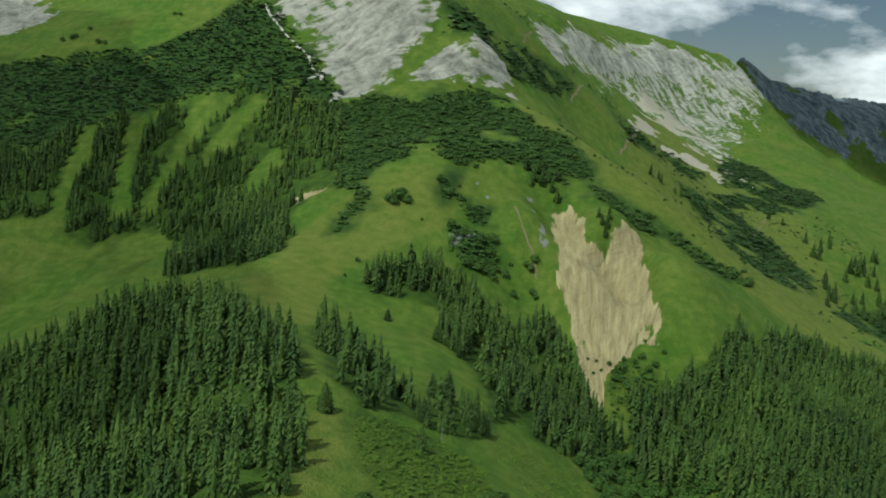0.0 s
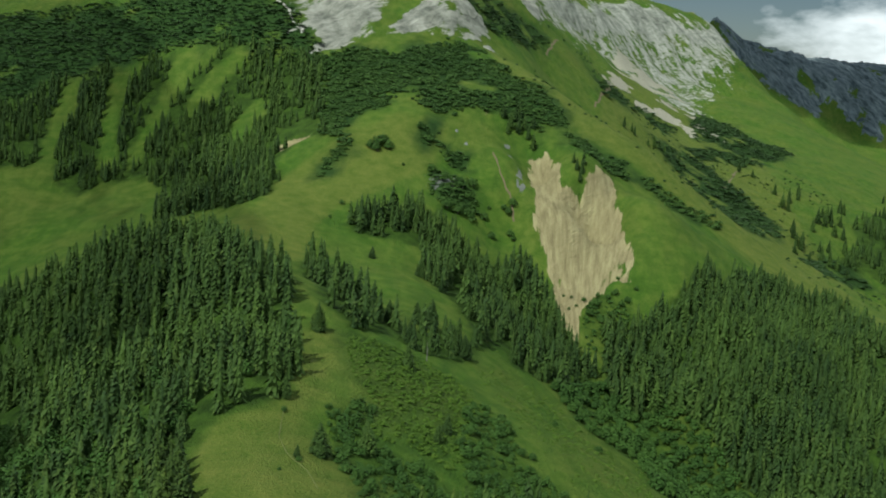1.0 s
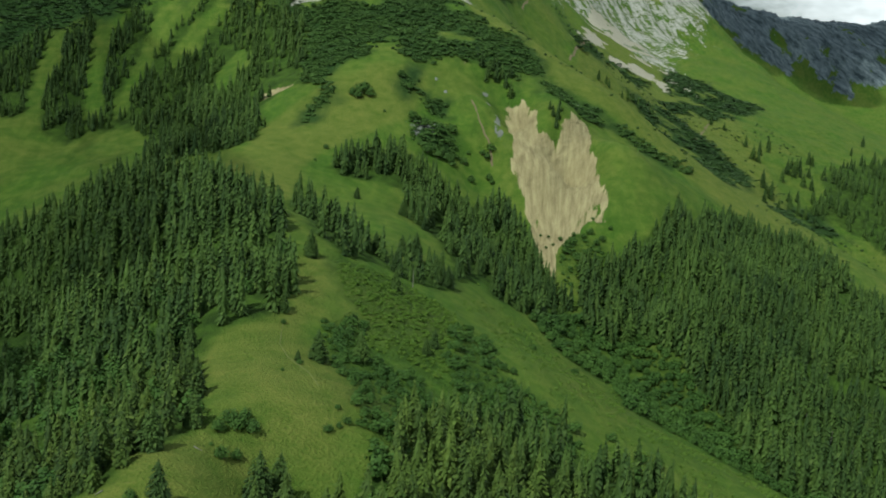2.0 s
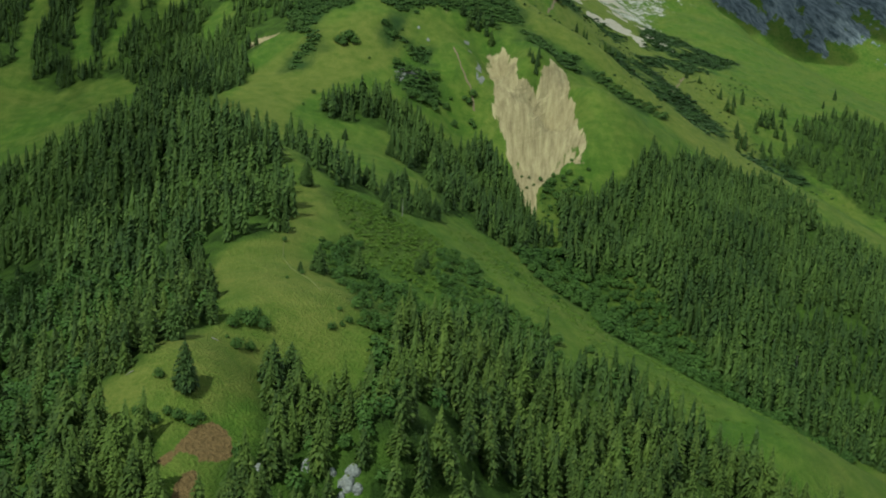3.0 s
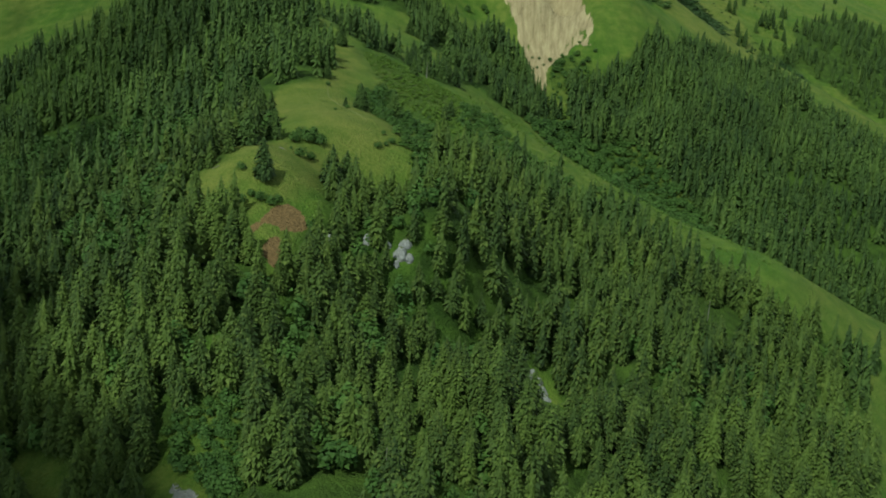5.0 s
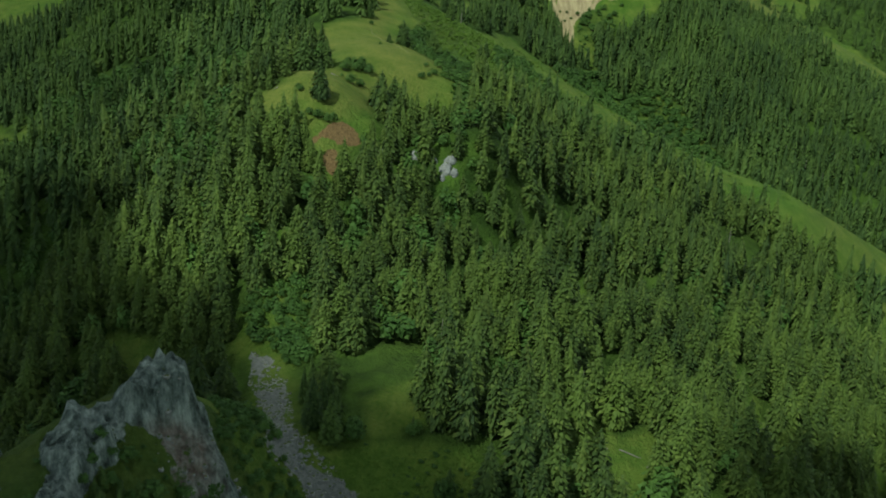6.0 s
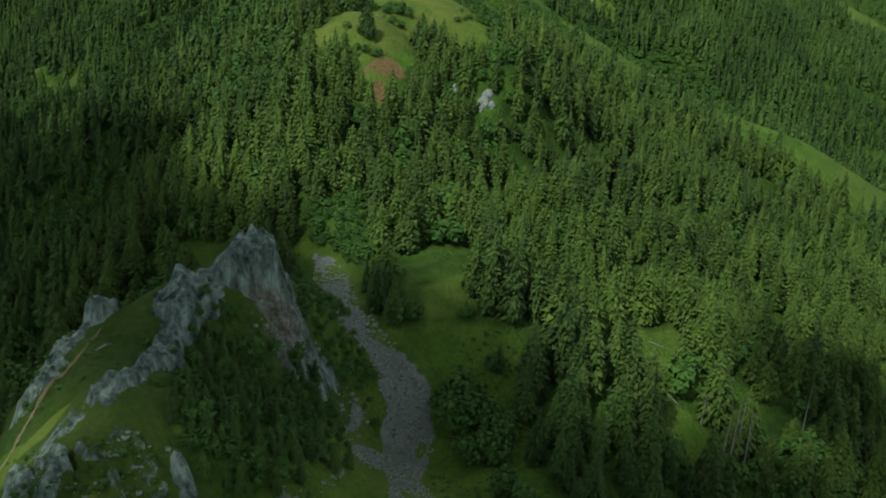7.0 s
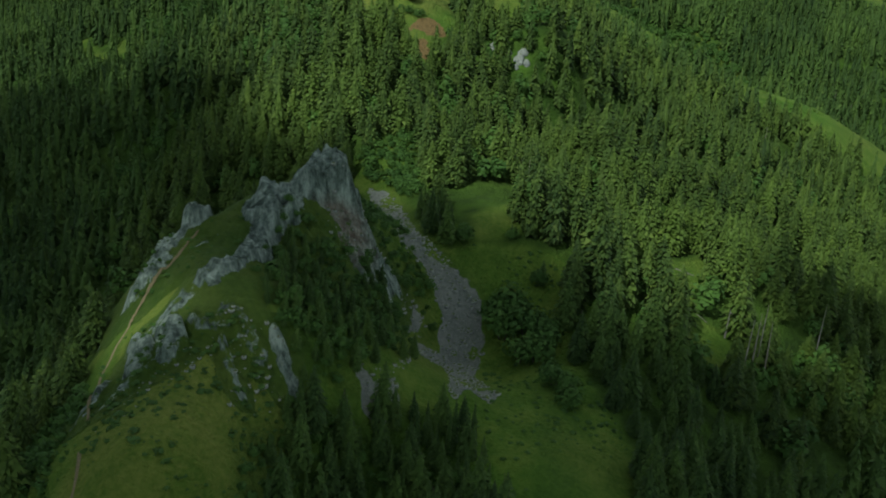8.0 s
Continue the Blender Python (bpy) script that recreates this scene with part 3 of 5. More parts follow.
def mix(nodes, links, fac, a, b):
    n = nodes.new("ShaderNodeMix")
    n.data_type = "RGBA"
    if isinstance(fac, float):
        n.inputs["Factor"].default_value = fac
    else:
        links.new(fac, n.inputs["Factor"])
    links.new(a, n.inputs["A"])
    links.new(b, n.inputs["B"])
    return n.outputs["Result"]


def math_node(nodes, links, op, a, b):
    n = nodes.new("ShaderNodeMath")
    n.operation, n.use_clamp = op, True
    for k, v in enumerate((a, b)):
        if isinstance(v, (int, float)):
            n.inputs[k].default_value = v
        else:
            links.new(v, n.inputs[k])
    return n.outputs[0]


def bump(nodes, links, bsdf, height, strength, distance):
    b = nodes.new("ShaderNodeBump")
    b.inputs["Strength"].default_value, b.inputs["Distance"].default_value = strength, distance
    links.new(height, b.inputs["Height"])
    links.new(b.outputs[0], bsdf.inputs["Normal"])


def ground_material():
    m, n, l, bsdf = material("alpine_ground")
    at = n.new("ShaderNodeTexCoord").outputs["Object"]
    fine, mid_n, broad = tex_noise(n, l, at, 0.9, 5), tex_noise(n, l, at, 0.11, 5), tex_noise(n, l, at, 0.016, 4)
    cover_a, cover_b = n.new("ShaderNodeVertexColor"), n.new("ShaderNodeVertexColor")
    cover_a.layer_name, cover_b.layer_name = "cover_a", "cover_b"
    sep_a, sep_b = n.new("ShaderNodeSeparateColor"), n.new("ShaderNodeSeparateColor")
    l.new(cover_a.outputs[0], sep_a.inputs[0])
    l.new(cover_b.outputs[0], sep_b.inputs[0])
    rock, scree, slide = sep_a.outputs
    dwarf, wood, dry = sep_b.outputs
    soil = cover_a.outputs["Alpha"]
    grass_a = ramp(n, l, mid_n, (0.38, (0.046, 0.106, 0.010)), (0.50, (0.078, 0.152, 0.017)), (0.62, (0.128, 0.192, 0.028)))
    grass_b = ramp(n, l, fine, (0.30, (0.045, 0.108, 0.010)), (0.70, (0.092, 0.170, 0.022)))
    grass = mix(n, l, 0.45, grass_a, grass_b)
    stretch = n.new("ShaderNodeMapping")
    stretch.inputs["Scale"].default_value = (0.10, 0.022, 0.05)
    stretch.inputs["Rotation"].default_value = (0, 0, -0.5)
    l.new(at, stretch.inputs["Vector"])
    streak = tex_noise(n, l, stretch.outputs[0], 1.0, 6, 0.65)
    lush = ramp(n, l, fine, (0.3, (0.030, 0.082, 0.010)), (0.7, (0.062, 0.130, 0.016)))
    grass = mix(n, l, math_node(n, l, "MULTIPLY", math_node(n, l, "SUBTRACT", streak, 0.42), 3.2), grass, lush)
    pale = ramp(n, l, mix(n, l, 0.5, fine, mid_n), (0.38, (0.075, 0.128, 0.016)), (0.62, (0.160, 0.186, 0.038)))
    grass = mix(n, l, math_node(n, l, "MULTIPLY", math_node(n, l, "SUBTRACT", broad, 0.38), 2.6), grass, pale)
    grass = mix(n, l, math_node(n, l, "MULTIPLY", dry, 0.9), grass, pale)
    # woodland floor, darkened further to deepen the shade between trees and shrubs
    shaded_floor_c = ramp(n, l, mid_n, (0.35, (0.016, 0.036, 0.006)), (0.65, (0.050, 0.105, 0.013)))
    col = mix(n, l, math_node(n, l, "MULTIPLY", wood, 0.85), grass, shaded_floor_c)
    mat_c = ramp(n, l, mid_n, (0.35, (0.018, 0.046, 0.010)), (0.65, (0.036, 0.080, 0.016)))
    col = mix(n, l, dwarf, col, mat_c)
    # bare ground: stone in slanting bands, gravel in chutes, clay in ribs, red soil
    def bands(scale, turn):
        spin, k = n.new("ShaderNodeMapping"), n.new("ShaderNodeMapping")
        spin.inputs["Rotation"].default_value, k.inputs["Scale"].default_value = (0.0, 0.0, turn), scale
        l.new(at, spin.inputs["Vector"])
        l.new(spin.outputs[0], k.inputs["Vector"])
        return tex_noise(n, l, k.outputs[0], 1.0, 8, 0.68)

    def shows(mask, pattern, weight):
        """Where a cover's soft mask, frayed by a pattern, wins."""
        frayed = math_node(n, l, "ADD", mask, 0.0)
        frayed.node.use_clamp = False
        offset = n.new("ShaderNodeMath")
        offset.operation = "MULTIPLY_ADD"
        l.new(pattern, offset.inputs[0])
        offset.inputs[1].default_value, offset.inputs[2].default_value = weight, -0.5 * weight
        total = n.new("ShaderNodeMath")
        total.operation = "ADD"
        l.new(frayed, total.inputs[0])
        l.new(offset.outputs[0], total.inputs[1])
        step = n.new("ShaderNodeMapRange")
        step.inputs["From Min"].default_value, step.inputs["From Max"].default_value = 0.44, 0.56
        l.new(total.outputs[0], step.inputs["Value"])
        there = n.new("ShaderNodeMath")
        there.operation = "GREATER_THAN"
        l.new(mask, there.inputs[0])
        there.inputs[1].default_value = 0.02
        return math_node(n, l, "MULTIPLY", step.outputs[0], there.outputs[0])

    slant, chute = bands((0.035, 0.15, 0.09), -0.64), bands((0.009, 0.055, 0.03), 1.047)
    stone = mix(n, l, 0.15, ramp(n, l, slant, (0.36, (0.085, 0.09, 0.07)), (0.47, (0.25, 0.25, 0.205)), (0.60, (0.47, 0.46, 0.395))), ramp(n, l, fine, (0.3, (0.19, 0.20, 0.17)), (0.7, (0.46, 0.46, 0.42))))
    wall = ramp(n, l, chute, (0.38, (0.09, 0.11, 0.09)), (0.48, (0.26, 0.285, 0.24)), (0.60, (0.45, 0.465, 0.41)))
    apart = n.new("ShaderNodeSeparateXYZ")
    l.new(at, apart.inputs[0])
    remote = n.new("ShaderNodeMapRange")
    remote.inputs["From Min"].default_value, remote.inputs["From Max"].default_value = 1500, 2000
    remote.inputs["To Min"].default_value, remote.inputs["To Max"].default_value = 0.35, 0.62
    l.new(apart.outputs["Y"], remote.inputs["Value"])
    stone = mix(n, l, remote.outputs[0], stone, wall)
    # stone past 3.5 km turns blue-grey, standing in for distance haze
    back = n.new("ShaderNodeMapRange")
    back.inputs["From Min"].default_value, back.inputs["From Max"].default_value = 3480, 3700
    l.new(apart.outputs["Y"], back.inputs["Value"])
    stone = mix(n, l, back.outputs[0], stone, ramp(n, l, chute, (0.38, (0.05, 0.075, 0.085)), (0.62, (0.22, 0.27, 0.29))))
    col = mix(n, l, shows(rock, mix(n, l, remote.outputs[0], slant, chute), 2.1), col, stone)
    # runnels of the landslide run together towards its foot
    def plain_math(op, a, b):
        k = n.new("ShaderNodeMath")
        k.operation = op
        for slot, v in enumerate((a, b)):
            if isinstance(v, (int, float)):
                k.inputs[slot].default_value = v
            else:
                l.new(v, k.inputs[slot])
        return k.outputs[0]
    east, north = plain_math("SUBTRACT", apart.outputs["X"], 112.0), plain_math("SUBTRACT", apart.outputs["Y"], 610.0)
    fan = n.new("ShaderNodeCombineXYZ")
    l.new(plain_math("MULTIPLY", plain_math("ARCTAN2", east, north), 46.0), fan.inputs[0])
    l.new(plain_math("MULTIPLY", plain_math("SQRT", plain_math("ADD", plain_math("MULTIPLY", east, east), plain_math("MULTIPLY", north, north)), 0.0), 0.045), fan.inputs[1])
    rib = tex_noise(n, l, fan.outputs[0], 1.0, 8, 0.66)
    gravel = mix(n, l, 0.5, ramp(n, l, fine, (0.3, (0.10, 0.115, 0.10)), (0.7, (0.24, 0.26, 0.23))), ramp(n, l, mid_n, (0.3, (0.12, 0.135, 0.118)), (0.7, (0.26, 0.28, 0.245))))
    talus = ramp(n, l, fine, (0.3, (0.28, 0.27, 0.21)), (0.7, (0.46, 0.44, 0.35)))
    far_off = n.new("ShaderNodeMath")
    far_off.operation = "GREATER_THAN"
    far_off.inputs[1].default_value = 1500.0
    l.new(apart.outputs["Y"], far_off.inputs[0])
    gravel = mix(n, l, far_off.outputs[0], gravel, talus)
    col = mix(n, l, shows(scree, mix(n, l, far_off.outputs[0], mix(n, l, 0.5, rib, mid_n), chute), 2.8), col, gravel)
    clay = mix(n, l, 0.35, ramp(n, l, rib, (0.34, (0.19, 0.16, 0.075)), (0.48, (0.32, 0.28, 0.14)), (0.64, (0.48, 0.435, 0.225))), ramp(n, l, fine, (0.3, (0.24, 0.205, 0.105)), (0.7, (0.43, 0.38, 0.225))))
    col = mix(n, l, shows(slide, mix(n, l, 0.3, rib, mid_n), 2.2), col, clay)
    red = ramp(n, l, fine, (0.3, (0.11, 0.080, 0.030)), (0.7, (0.21, 0.145, 0.060)))
    col = mix(n, l, shows(soil, mid_n, 1.6), col, red)
    l.new(col, bsdf.inputs["Base Color"])
    bsdf.inputs["Roughness"].default_value, bsdf.inputs["Specular IOR Level"].default_value = 0.95, 0.15
    bare = math_node(n, l, "MAXIMUM", rock, slide)
    both = n.new("ShaderNodeMath")
    both.operation = "MULTIPLY_ADD"
    l.new(math_node(n, l, "MULTIPLY", bare, slant), both.inputs[0])
    both.inputs[1].default_value = 4.0
    sum_n = n.new("ShaderNodeMath")
    sum_n.operation = "ADD"
    l.new(fine, sum_n.inputs[0])
    l.new(mid_n, sum_n.inputs[1])
    l.new(sum_n.outputs[0], both.inputs[2])
    bump(n, l, bsdf, both.outputs[0], 0.8, 1.8)
    return m


def foliage_material(name, dark, light, tip, by_object=False):
    """Needles or leaves: a tone for each plant, and a grain over its twigs."""
    m, n, l, bsdf = material(name)
    tone = n.new("ShaderNodeAttribute")
    tone.attribute_name = "tone"
    isle = n.new("ShaderNodeNewGeometry").outputs["Random Per Island"]
    own = n.new("ShaderNodeObjectInfo").outputs["Random"]
    at = n.new("ShaderNodeTexCoord").outputs["Object"]
    grain = tex_noise(n, l, at, 1.3, 3)
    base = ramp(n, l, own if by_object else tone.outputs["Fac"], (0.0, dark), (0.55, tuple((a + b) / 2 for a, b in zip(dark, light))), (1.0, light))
    twig = ramp(n, l, isle, (0.0, dark), (0.8, light), (1.0, tip))
    col = mix(n, l, 0.36, base, twig)
    col = mix(n, l, math_node(n, l, "MULTIPLY", grain, 0.35), col, ramp(n, l, grain, (0.4, dark), (0.7, light)))
    l.new(col, bsdf.inputs["Base Color"])
    bsdf.inputs["Roughness"].default_value, bsdf.inputs["Specular IOR Level"].default_value = 0.75, 0.25
    return m


def bark_material(name, dark, light):
    m, n, l, bsdf = material(name)
    at = n.new("ShaderNodeTexCoord").outputs["Object"]
    g = tex_noise(n, l, at, 3.0, 4)
    l.new(ramp(n, l, g, (0.3, dark), (0.7, light)), bsdf.inputs["Base Color"])
    bsdf.inputs["Roughness"].default_value = 0.9
    bump(n, l, bsdf, g, 0.6, 0.05)
    return m


def limestone_material():
    m, n, l, bsdf = material("weathered_limestone")
    at = n.new("ShaderNodeTexCoord").outputs["Object"]
    big, small = tex_noise(n, l, at, 0.16, 5), tex_noise(n, l, at, 1.1, 6)
    col = mix(n, l, 0.5, ramp(n, l, big, (0.3, (0.11, 0.13, 0.115)), (0.7, (0.30, 0.33, 0.30))), ramp(n, l, small, (0.32, (0.08, 0.095, 0.085)), (0.68, (0.37, 0.40, 0.36))))
    geo = n.new("ShaderNodeNewGeometry")
    up = n.new("ShaderNodeSeparateXYZ")
    l.new(geo.outputs["Normal"], up.inputs[0])
    moss = math_node(n, l, "GREATER_THAN", math_node(n, l, "ADD", math_node(n, l, "MULTIPLY", up.outputs["Z"], 0.75), math_node(n, l, "MULTIPLY", big, 0.5)), 0.86)
    turf = ramp(n, l, small, (0.3, (0.05, 0.085, 0.015)), (0.7, (0.12, 0.15, 0.035)))
    l.new(mix(n, l, moss, col, turf), bsdf.inputs["Base Color"])
    bsdf.inputs["Roughness"].default_value = 0.92
    bump(n, l, bsdf, small, 0.9, 0.5)
    return m


def ridge_material():
    """Limestone and short turf; the stone shows where the mesh marks it and where it is steep."""
    m, n, l, bsdf = material("ridge_rock_and_turf")
    at = n.new("ShaderNodeTexCoord").outputs["Object"]
    fine, mid_n, big = tex_noise(n, l, at, 0.8, 5), tex_noise(n, l, at, 0.35, 6), tex_noise(n, l, at, 0.07, 4)
    bare = n.new("ShaderNodeAttribute")
    bare.attribute_name = "bare"
    reddish = n.new("ShaderNodeAttribute")
    reddish.attribute_name = "reddish"
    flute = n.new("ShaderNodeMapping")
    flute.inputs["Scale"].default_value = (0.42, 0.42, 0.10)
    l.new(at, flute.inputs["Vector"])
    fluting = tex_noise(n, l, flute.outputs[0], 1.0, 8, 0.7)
    # fluting bands paint shaded crevices and lit edges into the stone's colour
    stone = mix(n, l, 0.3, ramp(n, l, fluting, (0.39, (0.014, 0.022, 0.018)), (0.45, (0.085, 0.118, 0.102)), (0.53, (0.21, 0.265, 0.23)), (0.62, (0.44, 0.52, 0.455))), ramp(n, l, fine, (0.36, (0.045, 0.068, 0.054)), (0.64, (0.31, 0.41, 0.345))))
    rust = ramp(n, l, fine, (0.3, (0.13, 0.085, 0.06)), (0.7, (0.30, 0.21, 0.155)))
    stone = mix(n, l, math_node(n, l, "MULTIPLY", reddish.outputs["Fac"], mid_n), stone, rust)
    turf = mix(n, l, 0.5, ramp(n, l, fine, (0.3, (0.040, 0.085, 0.010)), (0.7, (0.092, 0.150, 0.022))), ramp(n, l, big, (0.35, (0.040, 0.088, 0.011)), (0.65, (0.100, 0.138, 0.026))))
    wins = n.new("ShaderNodeMath")
    wins.operation = "MULTIPLY_ADD"
    l.new(mid_n, wins.inputs[0])
    wins.inputs[1].default_value = 1.4
    l.new(bare.outputs["Fac"], wins.inputs[2])
    step = n.new("ShaderNodeMapRange")
    step.inputs["From Min"].default_value, step.inputs["From Max"].default_value = 1.14, 1.26
    l.new(wins.outputs[0], step.inputs["Value"])
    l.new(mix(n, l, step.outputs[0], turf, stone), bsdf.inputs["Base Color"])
    bsdf.inputs["Roughness"].default_value, bsdf.inputs["Specular IOR Level"].default_value = 0.92, 0.2
    bump(n, l, bsdf, mix(n, l, 0.35, fluting, mid_n), 1.0, 4.0)
    return m


RIDGE = ridge_material()
GROUND = ground_material()
NEEDLES = foliage_material("spruce_needles", (0.015, 0.040, 0.009), (0.072, 0.132, 0.021), (0.140, 0.200, 0.036))
# near needles go lighter for sunlit crowns and darker for the gaps' shade
CONTRAST_NEEDLES = foliage_material("contrast_spruce_needles", (0.012, 0.033, 0.007), (0.090, 0.150, 0.021), (0.175, 0.230, 0.042))
NEEDLES_OWN = foliage_material("tree_needles", (0.015, 0.040, 0.009), (0.072, 0.132, 0.021), (0.140, 0.200, 0.036), True)
LEAVES_OWN = foliage_material("bush_leaves", (0.030, 0.075, 0.012), (0.062, 0.130, 0.020), (0.10, 0.17, 0.030), True)
LEAVES = foliage_material("alder_leaves", (0.024, 0.066, 0.011), (0.062, 0.132, 0.019), (0.10, 0.175, 0.030))
FRESH = foliage_material("fresh_leaves", (0.055, 0.115, 0.011), (0.098, 0.172, 0.017), (0.125, 0.20, 0.023))
MIXED = foliage_material("mixed_scrub_leaves", (0.028, 0.070, 0.013), (0.064, 0.128, 0.022), (0.090, 0.158, 0.030))
PINE_MAT = foliage_material("mountain_pine_needles", (0.018, 0.048, 0.011), (0.044, 0.092, 0.018), (0.062, 0.115, 0.024))
BARK = bark_material("spruce_bark", (0.06, 0.045, 0.035), (0.16, 0.13, 0.105))
DEADWOOD = bark_material("bleached_deadwood", (0.12, 0.115, 0.10), (0.27, 0.26, 0.235))
STONE = limestone_material()

# ---- ground ----


def mesh_from(name, verts, faces, mat, tone=None):
    """A mesh from arrays of corners and triangles or quads."""
    me = bpy.data.meshes.new(name)
    k = faces.shape[1]
    me.vertices.add(len(verts))
    me.vertices.foreach_set("co", np.ascontiguousarray(verts, np.float32).ravel())
    me.loops.add(faces.size)
    me.loops.foreach_set("vertex_index", np.ascontiguousarray(faces, np.int32).ravel())
    me.polygons.add(len(faces))
    me.polygons.foreach_set("loop_start", np.arange(0, faces.size, k, dtype=np.int32))
    me.polygons.foreach_set("loop_total", np.full(len(faces), k, np.int32))
    me.update(calc_edges=True)
    if tone is not None:
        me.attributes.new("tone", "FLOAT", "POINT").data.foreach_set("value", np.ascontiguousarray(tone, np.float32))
    me.materials.append(mat)
    return me


def build_ground():
    rows, cols = GX.shape
    verts = np.stack([GX, GY, GH], -1).reshape(-1, 3)
    idx = np.arange(rows * cols).reshape(rows, cols)
    faces = np.stack([idx[:-1, :-1], idx[:-1, 1:], idx[1:, 1:], idx[1:, :-1]], -1).reshape(-1, 4)
    me = mesh_from("ground", verts, faces, GROUND)
    me.polygons.foreach_set("use_smooth", np.ones(len(faces), bool))
    dry = np.maximum(MASKS["meadow"], 0)
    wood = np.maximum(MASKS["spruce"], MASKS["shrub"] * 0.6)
    a = np.stack([MASKS["rock"], MASKS["scree"], MASKS["slide"], MASKS["soil"]], -1).reshape(-1, 4)
    b = np.stack([MASKS["dwarf"], wood, dry, np.ones_like(dry)], -1).reshape(-1, 4)
    for key, vals in (("cover_a", a), ("cover_b", b)):
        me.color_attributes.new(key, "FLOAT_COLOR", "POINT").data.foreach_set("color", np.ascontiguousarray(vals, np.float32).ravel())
    tagged(new("ground", me), "green alpine slopes with meadows, rocky peak and scree", "ground", kind="structure")


build_ground()


def rocky_ridge():
    """The limestone ridge in front: a furrowed crest with turf between its ribs."""
    step = 0.4
    xs, ys = np.arange(-134, -50, step), np.arange(-112, 34, step)
    x, y = np.meshgrid(xs, ys, indexing="ij")
    low = ground_at(x.ravel(), y.ravel()).reshape(x.shape)
    warp_x, warp_y = x + (fractal(x, y, 9, 601, 4) - 0.5) * 6, y + (fractal(x, y, 9, 602, 4) - 0.5) * 6
    clefts = ridged(warp_x * 1.5, warp_y * 0.7, 8, 611, 4)
    blocks = np.floor(fractal(x, y, 4, 621, 3) * 8) / 8
    cracks = ridged(warp_x * 1.4 + 0.5 * warp_y, warp_y * 0.8, 5.0, 641, 4)
    turf, up, bare, close = (np.zeros(x.shape) for _ in range(4))

    def bank(line, width, rise):
        """A smooth grassy swell along a line."""
        nonlocal turf, close
        r, t = along(x, y, np.array(line, float))
        w = np.clip(1 - r / width, 0, 1)
        close = np.maximum(close, np.clip(2.0 * w, 0, 1))
        turf = np.maximum(turf, np.interp(t, np.linspace(0, 1, len(rise)), rise) * w)

    def rib(line, width, rise, rough, stony=1.0, steep=1.6):
        """One rib of rock along a line: width to each side, rise along it, and how much of it is bare."""
        nonlocal up, bare, close
        r, t = along(warp_x, warp_y, np.array(line, float))
        w = np.clip(1 - r / width, 0, 1)
        close = np.maximum(close, np.clip(2.4 - r / width, 0, 1))
        body = np.interp(t, np.linspace(0, 1, len(rise)), rise)
        lift = body * np.clip(w * steep, 0, 1) ** 0.8 * (1 - rough + rough * (0.85 * clefts + 0.5 * blocks))
        up = np.maximum(up, lift)
        bare = np.maximum(bare, stony * np.clip(w * 2.4 - 0.2, 0, 1))

    bank([(-106, -25), (-101, -23), (-96, -20)], 30, (8, 8.2, 8))
    bank([(-96, -22), (-92, -40), (-97, -58)], 12, (8, 5, 2.5))
    # pinnacle, saddle, second crag and its foot
    rib([(-81, -9.5), (-76, -6.5)], 6.4, (11, 13.5), 0.3, steep=1.9)
    rib([(-82, -10), (-86, -13.5), (-90, -18)], 4.6, (8, 6, 7.5), 0.6)
    rib([(-94.5, -23), (-91.5, -21), (-88.5, -21)], 5.5, (10.5, 12.0, 11), 0.4, steep=2.0)
    rib([(-91, -22), (-91.5, -32), (-92.5, -42)], 5.0, (11, 9.5, 8), 0.65)
    rib([(-92.5, -42), (-95, -50), (-99, -57)], 4.2, (8, 5.5, 3.6), 0.75, stony=0.95)
    rib([(-99, -57), (-104, -61), (-110, -65)], 2.8, (3.2, 2.0, 1.0), 1.0, stony=0.7)
    rib([(-86, -14), (-83, -23)], 4.2, (6, 3), 0.9, stony=0.8)
    rib([(-79, -14), (-78, -24)], 4.0, (4.5, 2.2), 1.0, stony=0.72)
    # horn on the path side, with its lower buttress
    rib([(-109.5, -24.5), (-107, -25)], 4.4, (12.5, 12), 0.25, steep=1.9)
    rib([(-112, -29), (-114.5, -35), (-116, -43)], 5.6, (9, 8, 5.5), 0.4, steep=1.9)
    rib([(-103, -32), (-107.5, -39)], 1.7, (5.6, 4.0), 0.8, stony=0.65)
    rib([(-105, -30), (-108, -35)], 1.3, (6.0, 4.5), 0.8, stony=0.6)
    # broken slabs in the lower turf
    rib([(-111, -68), (-109.5, -74)], 3.0, (5.0, 3.4), 0.8, stony=0.85, steep=2.2)
    rib([(-106, -69), (-104.5, -74)], 3.0, (5.4, 3.6), 0.8, stony=0.85, steep=2.2)
    rib([(-108, -76), (-112, -84)], 2.6, (2.4, 1.0), 1.0, stony=0.6)
    rib([(-100, -68), (-96, -69), (-94, -65)], 2.8, (3.0, 2.6, 2.2), 1.0, stony=0.5)
    rib([(-94, -62), (-91, -67), (-88, -69)], 2.6, (3.0, 2.6, 1.8), 1.0, stony=0.55)
    rib([(-85, -64), (-82, -68)], 3.2, (3.6, 2.6), 1.0, stony=0.7)
    rib([(-95, -72), (-92.5, -75), (-89, -78)], 1.7, (2.4, 2.0, 1.2), 1.0, stony=0.55)
    rib([(-116, -74), (-118, -84)], 2.6, (2.0, 1.0), 1.0, stony=0.6)
    # loose broken ground below the pinnacle
    rib([(-80, -12), (-74, -15), (-69, -19)], 6.5, (5.5, 4.2, 2.6), 0.9, stony=0.86)
    rib([(-73, -7), (-68, -12), (-63, -11)], 5.0, (5.0, 3.8, 1.9), 0.95, stony=0.84)
